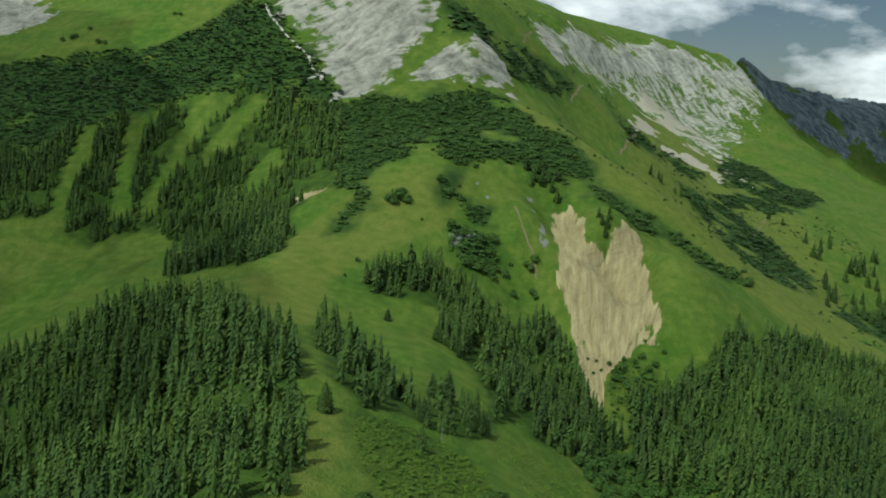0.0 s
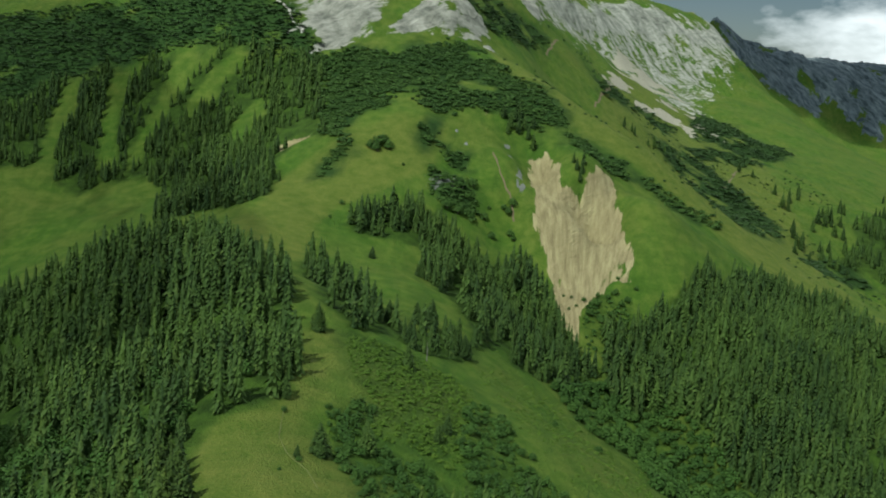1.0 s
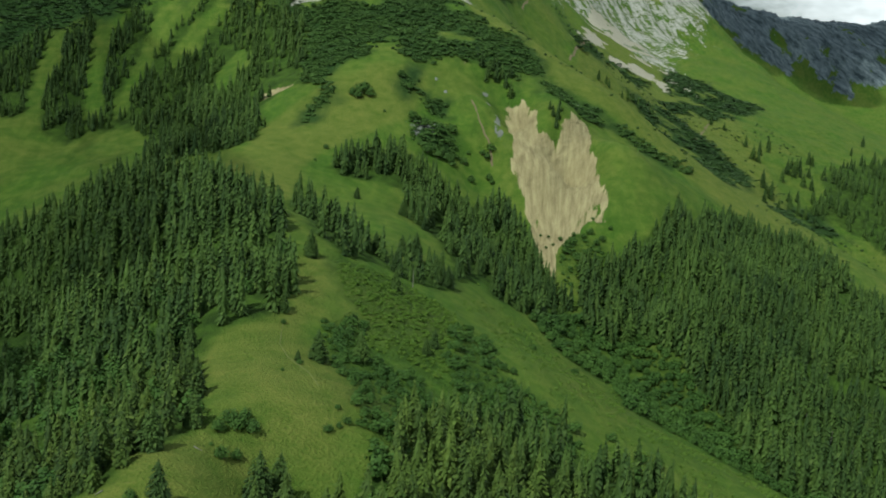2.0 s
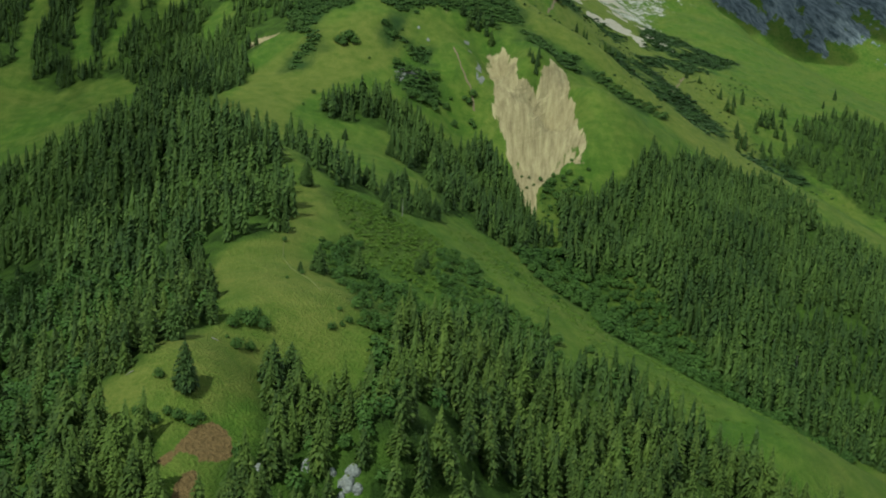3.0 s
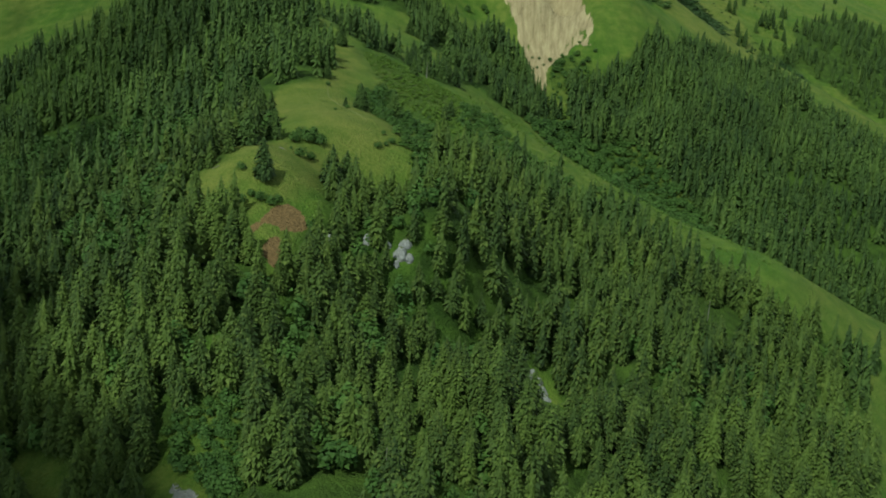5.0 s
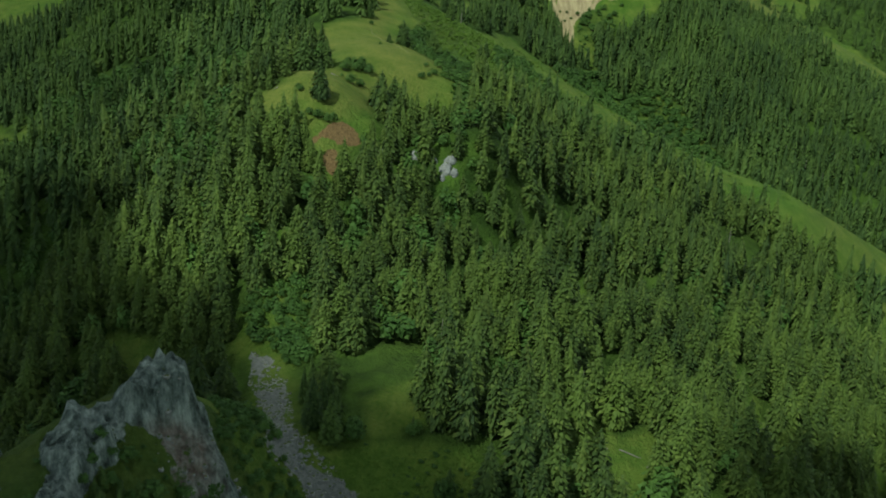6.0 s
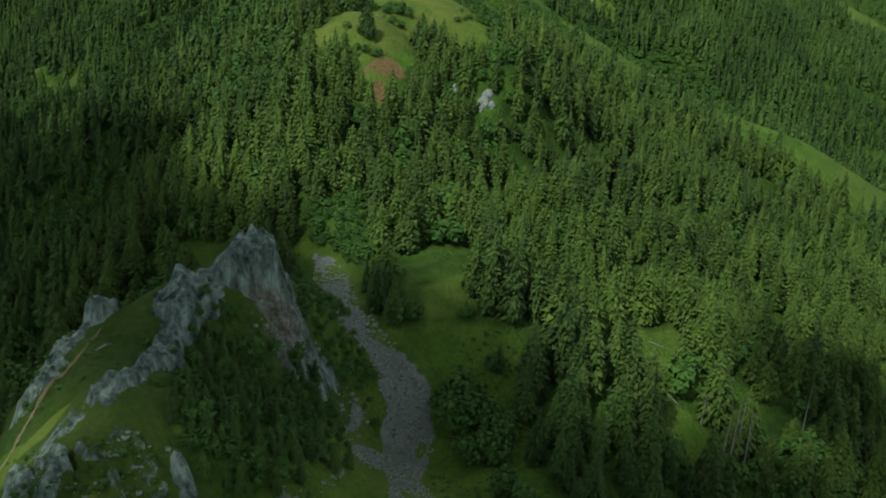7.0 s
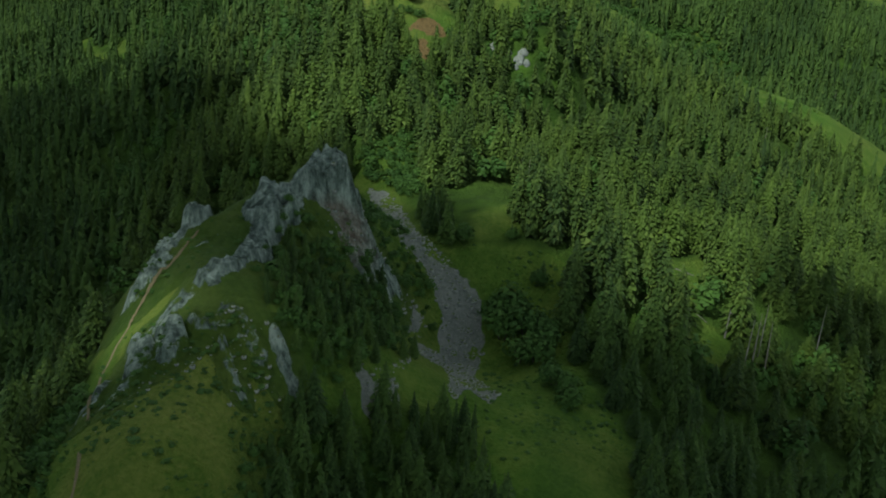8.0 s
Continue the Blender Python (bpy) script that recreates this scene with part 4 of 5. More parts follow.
    rib([(-66, -10), (-61, -17)], 2.6, (2.2, 1.2), 1.0, stony=0.6)
    red = np.clip(1.6 - np.hypot(x + 73.5, y + 15) / 6, 0, 1) * np.clip(2 - up / 3, 0, 1)
    edge = np.minimum.reduce([x - xs[0], xs[-1] - x, y - ys[0], ys[-1] - y])
    tall = np.clip(up / 3, 0, 1) * np.clip(bare * 1.6, 0, 1)
    z = low + np.maximum(turf, up) + (fractal(x, y, 4, 631, 3) - 0.5) * 0.7 + 0.25 - 1.9 * np.maximum(np.clip(1 - edge / 6, 0, 1), 1 - np.clip(close * 2, 0, 1))
    z = z + tall * ((cracks - 0.6) * 3.4 + (ridged(x, y, 1.9, 661, 2) - 0.6) * 0.7)
    gx, gy = np.gradient(z, step)
    bare = np.clip((bare * 0.78 + np.clip((np.hypot(gx, gy) - 1.2) * 0.3, 0, 0.4)) * np.clip(0.35 + 1.2 * (up - turf + 1.5), 0, 1), 0, 1)
    hollow = np.clip((0.62 - cracks) * 3.0, 0, 1) * tall
    n, m = x.shape
    idx = np.arange(n * m).reshape(n, m)
    f = np.stack([idx[:-1, :-1], idx[1:, :-1], idx[1:, 1:], idx[:-1, 1:]], -1).reshape(-1, 4)
    f = f[close.ravel()[f].max(1) > 0]
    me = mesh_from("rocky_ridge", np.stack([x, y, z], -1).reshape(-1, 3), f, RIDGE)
    for key, vals in (("bare", bare - 0.16 * hollow), ("reddish", red)):
        me.attributes.new(key, "FLOAT", "POINT").data.foreach_set("value", np.ascontiguousarray(vals.ravel(), np.float32))
    tagged(new("rocky_ridge", me), "jagged pale limestone ridge with pinnacle, horn and turf", "rock ridge", kind="structure")
    return xs, ys, z


RIDGE_X, RIDGE_Y, RIDGE_Z = rocky_ridge()


def tops(x, y):
    """Heights of the ground, or of the rocky ridge where it lies above."""
    x, y = np.atleast_1d(np.asarray(x, float)), np.atleast_1d(np.asarray(y, float))
    z = ground_at(x, y)
    on = (x > RIDGE_X[0]) & (x < RIDGE_X[-1]) & (y > RIDGE_Y[0]) & (y < RIDGE_Y[-1])
    z[on] = np.maximum(z[on], RIDGE_Z[np.searchsorted(RIDGE_X, x[on]), np.searchsorted(RIDGE_Y, y[on])])
    return z


def top_at(x, y):
    return float(tops(x, y)[0])

# ---- trees and shrubs ----


def spruce_crown(sprays, rng, radius=0.17, bottom=0.05, sides=6):
    """Drooping pointed sprays all round a stem of height 1, over a dark core: corners and triangles."""
    verts, tris = [], []
    lobe = [rng.uniform(0.78, 1.2) for _ in range(7)]
    lean = (rng.uniform(-0.03, 0.03), rng.uniform(-0.03, 0.03))
    tiers = rng.randint(11, 15)
    for k in range(sprays):
        f = 1 - (1 - (k + rng.uniform(0.1, 0.9)) / sprays) ** 0.60
        f = min(0.985, f + 0.35 * (round(f * tiers) / tiers - f))
        z = bottom + (0.975 - bottom) * f
        a = k * 2.39996 + rng.uniform(-0.6, 0.6)
        reach = radius * ((1 - f) ** 0.66 * (0.78 + 0.22 * min(1, f * 5)) + 0.035) * rng.uniform(0.66, 1.14) * lobe[int(a / 6.2832 * 7) % 7]
        size = radius * (0.17 + 0.27 * (1 - f)) * rng.uniform(0.7, 1.35) * (220 / sprays) ** 0.40
        r0, w, drop = max(0.0, reach - size * rng.uniform(0.9, 1.5)), size * rng.uniform(0.45, 0.65), size * rng.uniform(0.1 if sprays > 150 else 0.35, 0.95)
        c, q = math.cos(a), math.sin(a)
        loose = 0.65 if sprays > 150 else 0.4
        tilt, cx, cy = rng.uniform(-0.65, 0.65) * size * loose, lean[0] * f, lean[1] * f
        b = len(verts)
        verts += [(cx + r0 * c - w * q, cy + r0 * q + w * c, z + tilt + size * 0.2), (cx + r0 * c + w * q, cy + r0 * q - w * c, z - tilt + size * 0.2), (cx + reach * c, cy + reach * q, z - drop)]
        tris.append((b, b + 1, b + 2))
    b = len(verts)
    for f, k in ((0.0, 0.55), (0.5, 0.32)):
        verts += [(radius * k * math.cos(6.2832 * s / sides), radius * k * math.sin(6.2832 * s / sides), bottom + f) for s in range(sides)]
    verts.append((lean[0], lean[1], 1.0))
    for s in range(sides):
        n = (s + 1) % sides
        tris += [(b + s, b + n, b + sides + n), (b + s, b + sides + n, b + sides + s), (b + sides + s, b + sides + n, b + 2 * sides)]
    return np.array(verts), np.array(tris)


def bush_crown(leaves, rng, flat=0.7):
    """A heap of leafy sprays about 1 wide: corners and triangles."""
    verts, tris = [], []
    lumps = [(rng.uniform(-0.22, 0.22), rng.uniform(-0.22, 0.22), rng.uniform(0.6, 1.05)) for _ in range(5)]
    for k in range(leaves):
        lx, ly, lh = lumps[k % 5]
        a, e = rng.uniform(0, 6.283), math.asin(rng.uniform(-0.1, 1.0))
        r = 0.29 * rng.uniform(0.75, 1.12)
        n = Vector((math.cos(a) * math.cos(e), math.sin(a) * math.cos(e), math.sin(e)))
        c = Vector((lx, ly, 0.30 * lh * flat / 0.7)) + Vector((n.x * r, n.y * r, n.z * r * flat * lh * 1.9))
        n = (n + Vector((rng.uniform(-0.5, 0.5), rng.uniform(-0.5, 0.5), rng.uniform(-0.2, 0.6)))).normalized()
        u = n.orthogonal().normalized()
        v = n.cross(u)
        spin, size = rng.uniform(0, 6.283), 1.22 / math.sqrt(leaves) * rng.uniform(0.7, 1.3)
        b = len(verts)
        for turn, far in ((0.0, 1.15), (2.2, 0.95), (4.1, 0.95)):
            verts.append(tuple(c + (u * math.cos(spin + turn) + v * math.sin(spin + turn)) * size * far))
        tris.append((b, b + 1, b + 2))
    return np.array(verts), np.array(tris)


def scatter(outlines, spacing, seed):
    """Uneven plan points inside outlines (names), about spacing metres apart."""
    rng = np.random.default_rng(seed)
    found = []
    for cover, name, outline in AREAS:
        if name not in outlines:
            continue
        lo, hi = outline.min(0) - 15, outline.max(0) + 15
        xs, ys = np.meshgrid(np.arange(lo[0], hi[0], spacing), np.arange(lo[1], hi[1], spacing * 0.9))
        xs = xs + (np.arange(xs.shape[0]) % 2)[:, None] * spacing * 0.5
        xs = xs + rng.uniform(-0.42, 0.42, xs.shape) * spacing
        ys = ys + rng.uniform(-0.42, 0.42, ys.shape) * spacing
        p = np.stack([xs.ravel(), ys.ravel()], -1)
        found.append(p[covered(p[:, 0], p[:, 1], names=(name,))])
    return np.concatenate(found)


def thin(points, distance):
    """Drops points that stand closer than distance to an earlier one."""
    cells, keep = {}, []
    for k, (x, y) in enumerate(points):
        i, j = int(x // distance), int(y // distance)
        near = (q for a in (-1, 0, 1) for b in (-1, 0, 1) for q in cells.get((i + a, j + b), ()))
        if all((points[q][0] - x) ** 2 + (points[q][1] - y) ** 2 > distance * distance for q in near):
            cells.setdefault((i, j), []).append(k)
            keep.append(k)
    return points[keep]


def planted(templates, points, heights, spread, rng, sink=0.3):
    """One array of plants: each a template turned, sized and set on the ground."""
    all_v, all_f, all_t, count = [], [], [], 0
    z = tops(points[:, 0], points[:, 1])
    pick = rng.integers(0, len(templates), len(points))
    turn = rng.uniform(0, 6.283, len(points))
    # near plants turn lighter towards +x, putting that side's stronger light into tone
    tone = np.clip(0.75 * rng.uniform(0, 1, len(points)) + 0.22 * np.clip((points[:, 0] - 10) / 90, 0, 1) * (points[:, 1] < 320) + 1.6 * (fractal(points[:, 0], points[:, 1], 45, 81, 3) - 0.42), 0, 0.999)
    for k, (v, f) in enumerate(templates):
        who = np.nonzero(pick == k)[0]
        if not len(who):
            continue
        c, s, h = np.cos(turn[who])[:, None], np.sin(turn[who])[:, None], heights[who][:, None]
        w = h * spread[who][:, None]
        x = (v[None, :, 0] * c - v[None, :, 1] * s) * w + points[who, 0][:, None]
        y = (v[None, :, 0] * s + v[None, :, 1] * c) * w + points[who, 1][:, None]
        zz = v[None, :, 2] * h + z[who][:, None] - sink
        all_v.append(np.stack([x, y, zz], -1).reshape(-1, 3))
        all_f.append((f[None] + (np.arange(len(who)) * len(v))[:, None, None]).reshape(-1, 3) + count)
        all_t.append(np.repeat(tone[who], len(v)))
        count += len(who) * len(v)
    return np.concatenate(all_v), np.concatenate(all_f), np.concatenate(all_t)


def grow(name, label, category, templates, points, heights, spread, mat, seed):
    v, f, t = planted(templates, points, heights, spread, np.random.default_rng(seed))
    return tagged(new(name, mesh_from(name, v, f, mat, t)), label, category, kind="stuff")


prng = random.Random(4)
LEAFY = [bush_crown(160, prng, 1.15) for _ in range(4)]
SPRUCE_FINE = [spruce_crown(700, prng, 0.225, sides=8) for _ in range(6)]
SPRUCE_WIDE = [spruce_crown(1000, prng, 0.30, 0.03, sides=8) for _ in range(4)]
SPRUCE_NEAR = [spruce_crown(620, prng, 0.24) for _ in range(8)]
SPRUCE_MID = [spruce_crown(260, prng, 0.235) for _ in range(8)]
SPRUCE_FAR = [spruce_crown(74, prng, 0.235, sides=4) for _ in range(8)]
BUSH = [bush_crown(150, prng, 0.95) for _ in range(5)]
BUSH_ROUND = [bush_crown(220, prng, 0.95) for _ in range(5)]
BUSH_MID = [bush_crown(80, prng) for _ in range(5)]
BUSH_FAR = [bush_crown(36, prng, 0.6) for _ in range(5)]
mrng = np.random.default_rng(12)

NO_TREES = ("meadow", "glade", "soil", "scree", "slide", "rock")


def open_ground(p):
    return covered(p[:, 0], p[:, 1], *NO_TREES)


def forest_points(outlines, spacing, seed):
    p = scatter(outlines, spacing, seed)
    p = p[~open_ground(p)]
    gap = fractal(p[:, 0], p[:, 1], 22, 301, 3)
    return p[gap > 0.34]


near_pts = thin(forest_points(("spur_front", "spur_edge", "spur_left", "hollow_forest", "front_right", "front_trees", "nose_trees", "bowl_forest", "saddle_trees"), 6.0, 1), 4.0)
order = np.argsort(np.hypot(near_pts[:, 0] + 25, near_pts[:, 1] + 70))
near_pts = near_pts[order]
single, crowd = near_pts[:185], near_pts[185:]


def heights_for(p, low, high, seed):
    r = np.random.default_rng(seed)
    patch = fractal(p[:, 0], p[:, 1], 40, 33, 3)
    return low + (high - low) * np.clip(1.7 * (patch - 0.32) + 0.75 * r.uniform(0, 1, len(p)) ** 1.3, 0.0, 1.25)


leafy = mrng.uniform(0, 1, len(crowd)) < 0.02 + 0.30 * (fractal(crowd[:, 0], crowd[:, 1], 50, 201, 2) > 0.62)
leafy |= covered(crowd[:, 0], crowd[:, 1], "flank") & (mrng.uniform(0, 1, len(crowd)) < 0.55)
broad = crowd[leafy & (crowd[:, 1] < 430)]
crowd = crowd[~(leafy & (crowd[:, 1] < 430))]
grow("broadleaf_trees", "fresh green broadleaf trees among the spruces", "trees", LEAFY, broad, mrng.uniform(5, 10, len(broad)), mrng.uniform(0.8, 1.15, len(broad)), LEAVES, 31)
dark = thin(scatter(("dark_front", "gully_clump"), 4.4, 15), 2.6)
dark = dark[~covered(dark[:, 0], dark[:, 1], "scree")]
grow("ridge_foot_wood", "close dark spruces at the foot of the rocky ridge", "forest", SPRUCE_MID, dark, mrng.uniform(5, 12, len(dark)), mrng.uniform(0.5, 1.0, len(dark)), NEEDLES, 17)
crowd_h = np.minimum(heights_for(crowd, 9, 21, 2), 23)
seen = (crowd[:, 0] > -150) & (crowd[:, 0] < 190)
unseen = (crowd[:, 1] < 0.9 * crowd[:, 0] - 75) | (crowd[:, 1] < -105)
near = (crowd[:, 1] < 160) & seen & ~unseen
front = (crowd[:, 1] < 300) & seen & ~near & ~unseen
for name, label, sel, tpl, mat, wide in (("near_forest", "dense spruce forest below the spur's steep nose", near, SPRUCE_NEAR, CONTRAST_NEEDLES, 1.12), ("front_forest", "dense dark green spruce forest on the steep spur", front, SPRUCE_MID, CONTRAST_NEEDLES, 1.08), ("spur_forest", "dense spruce forest along the crest of the spur", ~near & ~front, SPRUCE_FAR, NEEDLES, 1.05)):
    grow(name, label, "forest", tpl, crowd[sel], crowd_h[sel], wide * mrng.uniform(0.8, 1.3, int(sel.sum())) * np.sqrt(14 / crowd_h[sel]), mat, 3)

for name, label, outlines, spacing, hs in (
        ("opposite_forest", "dense spruce forest on the slope across the ravine", ("right_forest",), 5.2, (10, 21)),
        ("ravine_forest", "spruce wood that fills the ravine below the landslide", ("ravine_wood", "ravine_head"), 6.0, (9, 21)),
        ("valley_forest", "open spruce wood in the valley beyond the ridge", ("valley_wood",), 13.0, (12, 24)),
        ("edge_forest", "loose spruces at the edge of the meadow", ("edge_trees",), 10.5, (9, 19)),
        ("striped_forest", "spruce forest in stripes between grassy avalanche tracks", ("striped_slope",), 6.6, (8, 19))):
    p = thin(forest_points(outlines, spacing, len(name)), spacing * 0.6)
    grow(name, label, "forest", SPRUCE_FAR, p, heights_for(p, *hs, 5), mrng.uniform(0.9, 1.3, len(p)), NEEDLES, 6)

for name, label, outlines, spacing, size, tpl, mat in (
        ("mountain_pine_thicket", "dark mat of dwarf mountain pine under the peak", ("upper_band",), 5.0, (3.5, 6.5), BUSH_FAR, PINE_MAT),
        ("peak_foot_thicket", "dwarf mountain pine and low spruce on the ridge", ("peak_foot", "ridge_shrubs", "hill_patch", "hill_dark", "hill_column", "shrub_bar", "ridge_edge", "ridge_line"), 4.6, (4, 8), BUSH_MID, MIXED),
        ("valley_thicket", "dwarf pine patches in the valley beyond the ridge", ("valley_band", "valley_patch", "valley_clumps", "lower_band", "cliff_foot_band", "back_ridge", "back_low"), 9.0, (6, 11), BUSH_FAR, PINE_MAT),
        ("bright_scrub", "low bright green scrub on the sunny slope", ("bright_slope",), 2.9, (1.6, 3.6), BUSH_MID, FRESH),
        ("alder_scrub", "green alder and willow bushes on the slope", ("dark_bushes", "band_bushes"), 4.6, (3.2, 6.2), BUSH_ROUND, LEAVES),
        ("slide_scrub", "green alder bushes at the foot of the landslide", ("slide_foot",), 4.4, (2.5, 5.5), BUSH_MID, LEAVES),
        ("ridge_scrub", "dark green low scrub on the flank of the rocky ridge", ("flank_scrub", "flank_top_scrub", "flank_gap_scrub", "gully_scrub", "gully_bank", "front_scrub", "edge_scrub"), 2.5, (1.4, 4.4), BUSH, LEAVES),
        ("glade_scrub", "bright green leafy scrub in the forest glades", ("shrub_glade",), 2.5, (3.2, 5.6), BUSH_ROUND, LEAVES),
        ("ravine_scrub", "lush green alder scrub along the ravine", ("ravine_shrubs", "ravine_low"), 5.0, (5.0, 9.5), BUSH_ROUND, LEAVES)):
    p = thin(scatter(outlines, spacing, len(label)), spacing * 0.55)
    if name == "mountain_pine_thicket":
        p = p[fractal(p[:, 0], p[:, 1], 40, 411, 3) > 0.2]
    elif mat in (PINE_MAT, MIXED):
        p = p[fractal(p[:, 0], p[:, 1], 34, 412, 3) > 0.36]
    h = mrng.uniform(0.5, 1.0, len(p)) * mrng.uniform(*size, len(p))
    low = 0.56 if mat is PINE_MAT else 0.8 if mat is MIXED else 1.0
    grow(name, label, "shrubs", tpl, p, h * low, mrng.uniform(1.0, 1.5, len(p)) / low ** 1.6, mat, 8)

# dwarf pines dotted over the open slopes
dots = np.stack([mrng.uniform(-60, 640, 3800), mrng.uniform(640, 1700, 3800)], -1)
dots = dots[~covered(dots[:, 0], dots[:, 1], "rock", "slide", "scree", "spruce", "glade")]
dots = dots[fractal(dots[:, 0], dots[:, 1], 90, 511, 3) + 0.25 * fractal(dots[:, 0], dots[:, 1], 14, 512, 2) > np.where(dots[:, 1] > 960, 0.66, 0.735)]
grow("dotted_pines", "scattered low mountain pines on the open slopes", "shrubs", BUSH_FAR, dots, mrng.uniform(1.2, 4.2, len(dots)), mrng.uniform(1.0, 1.5, len(dots)), PINE_MAT, 77)

# young spruces on the shaded flank of the rocky ridge
young = thin(scatter(("ridge_flank",), 3.0, 19), 2.0)
young = young[~covered(young[:, 0], young[:, 1], "scree", "rock")]
grow("flank_wood", "young dark spruces on the flank of the rocky ridge", "forest", SPRUCE_MID, young, mrng.uniform(2.5, 6.5, len(young)), mrng.uniform(1.0, 1.4, len(young)), NEEDLES, 21)

# tussocks in the grassy strip
strip = scatter(("strip_meadow",), 4.2, 45)
strip = strip[fractal(strip[:, 0], strip[:, 1], 18, 514, 3) > 0.42]
grow("strip_tussocks", "low tussocks and herbs in the grassy strip", "grass", BUSH_FAR, strip, mrng.uniform(0.6, 2.0, len(strip)), mrng.uniform(1.2, 1.8, len(strip)), FRESH, 79)

# tussocks in the near grass
tuft = scatter(("ridge_grass", "hollow_grass"), 2.3, 44)
tuft = tuft[(tuft[:, 1] > -125) & (fractal(tuft[:, 0], tuft[:, 1], 12, 513, 3) > 0.46)]
grow("grass_tussocks", "low tussocks and herbs in the near grass", "grass", BUSH_FAR, tuft, mrng.uniform(0.3, 1.3, len(tuft)) ** 1.5, mrng.uniform(1.0, 1.6, len(tuft)), LEAVES, 78)

# herbs and low bushes that roughen the turf below the slabs
herb = scatter(("ridge_grass",), 1.35, 46)
herb = herb[(herb[:, 1] < -66) & (herb[:, 1] > -118) & (herb[:, 0] > -113) & (fractal(herb[:, 0], herb[:, 1], 9, 515, 3) > 0.42)]
grow("ridge_herbs", "rough herbs and dwarf bushes on the ridge's turf", "grass", BUSH_FAR, herb, 0.25 + 1.3 * mrng.uniform(0, 1, len(herb)) ** 3, mrng.uniform(1.2, 1.9, len(herb)), MIXED, 80)


# ---- single things ----
def part(name, me, parent, label=""):
    ob = new(name, me)
    ob.parent = parent
    return tagged(ob, label) if label else ob


def tube(points, radii, sides=6):
    """A tapered round limb along points."""
    verts, faces = [], []
    for k, (p, r) in enumerate(zip(points, radii)):
        verts += [(p[0] + r * math.cos(6.2832 * s / sides), p[1] + r * math.sin(6.2832 * s / sides), p[2]) for s in range(sides)]
        if k:
            b = (k - 1) * sides
            for s in range(sides):
                n = (s + 1) % sides
                faces += [(b + s, b + n, b + sides + n), (b + s, b + sides + n, b + sides + s)]
    return np.array(verts), np.array(faces)


def joined(pieces):
    verts, faces, count = [], [], 0
    for v, f in pieces:
        verts.append(v)
        faces.append(f + count)
        count += len(v)
    return np.concatenate(verts), np.concatenate(faces)


def placed(x, y, size, turn, sink=0.3):
    z = top_at(x, y)
    return pose(x, y, z - sink, 0, 0, turn) @ Matrix.Diagonal((size, size, size, 1))


class Kind:
    """A kind of plant built once for each shape; the rest are copies."""

    def __init__(self, builders):
        self.builders, self.first = builders, {}

    def plant(self, x, y, size, turn, label, category, group):
        k = prng.randrange(len(self.builders))
        if k not in self.first:
            ob = self.builders[k]()
            ob.matrix_basis = placed(x, y, size, turn)
            self.first[k] = (ob, size)
        else:
            src, was = self.first[k]
            ob = copy_thing(src, placed(x, y, size / was, turn))
        return tagged(ob, label, category, group)


def spruce_builder(crown, stem):
    def build():
        ob = new("spruce")
        part("trunk", stem, ob, "brown scaly trunk")
        part("crown", crown, ob)
        return ob
    return build


stem_mesh = mesh_from("spruce_trunk", *tube([(0, 0, -0.03), (0, 0, 0.12), (0.002, 0, 0.5), (0, 0, 0.97)], [0.018, 0.014, 0.009, 0.001], 7), BARK)
SPRUCES = Kind([spruce_builder(mesh_from("spruce_crown", v, f, NEEDLES_OWN), stem_mesh) for v, f in SPRUCE_FINE])
FAR_SPRUCES = Kind([spruce_builder(mesh_from("far_spruce_crown", v, f, NEEDLES_OWN), stem_mesh) for v, f in SPRUCE_MID])
WIDE_SPRUCES = Kind([spruce_builder(mesh_from("wide_spruce_crown", v, f, NEEDLES_OWN), stem_mesh) for v, f in SPRUCE_WIDE])
single_h = np.minimum(heights_for(single, 8, 19, 9), 20)
for (x, y), h in zip(single, single_h):
    SPRUCES.plant(x, y, h, prng.uniform(0, 360), "dark green spruce with drooping boughs in the front forest", "tree", "spruces of the front forest")

MEADOW_TREES = [(-60, 192, 15), (-68, 221, 15), (-61, 247, 13), (-69, 285, 14), (-28, 316, 13), (-13, 337, 13), (13, 536, 18), (-76, 323, 11), (-39, 592, 12), (-15, 497, 14), (-25, 657, 9), (5, 533, 13), (1, 439, 12), (24, 515, 16), (31, 517, 14), (49, 623, 12), (-35, 307, 5), (18, 383, 9), (14, 372, 8), (-10, 504, 13), (-45, 355, 10), (-40, 433, 14), (1, 484, 12), (7, 649, 13), (13, 651, 12), (-38, 219, 18), (-33, 227, 17)]
for x, y, h in MEADOW_TREES:
    WIDE_SPRUCES.plant(x, y, h, prng.uniform(0, 360), "bushy dark green spruce standing alone on the meadow", "tree", "spruces on the meadow")
for x, y, h in ((132, 842, 11), (136, 840, 13), (134, 834, 12), (130, 849, 10), (138, 848, 12), (74, 909, 14), (81, 902, 15), (88, 901, 17), (96, 898, 15), (100, 889, 16), (78, 895, 13), (89, 919, 15), (101, 911, 14), (93, 907, 15), (85, 912, 13)):
    FAR_SPRUCES.plant(x, y, h, prng.uniform(0, 360), "dark spruce on the grass above the landslide", "tree", "spruces above the landslide")
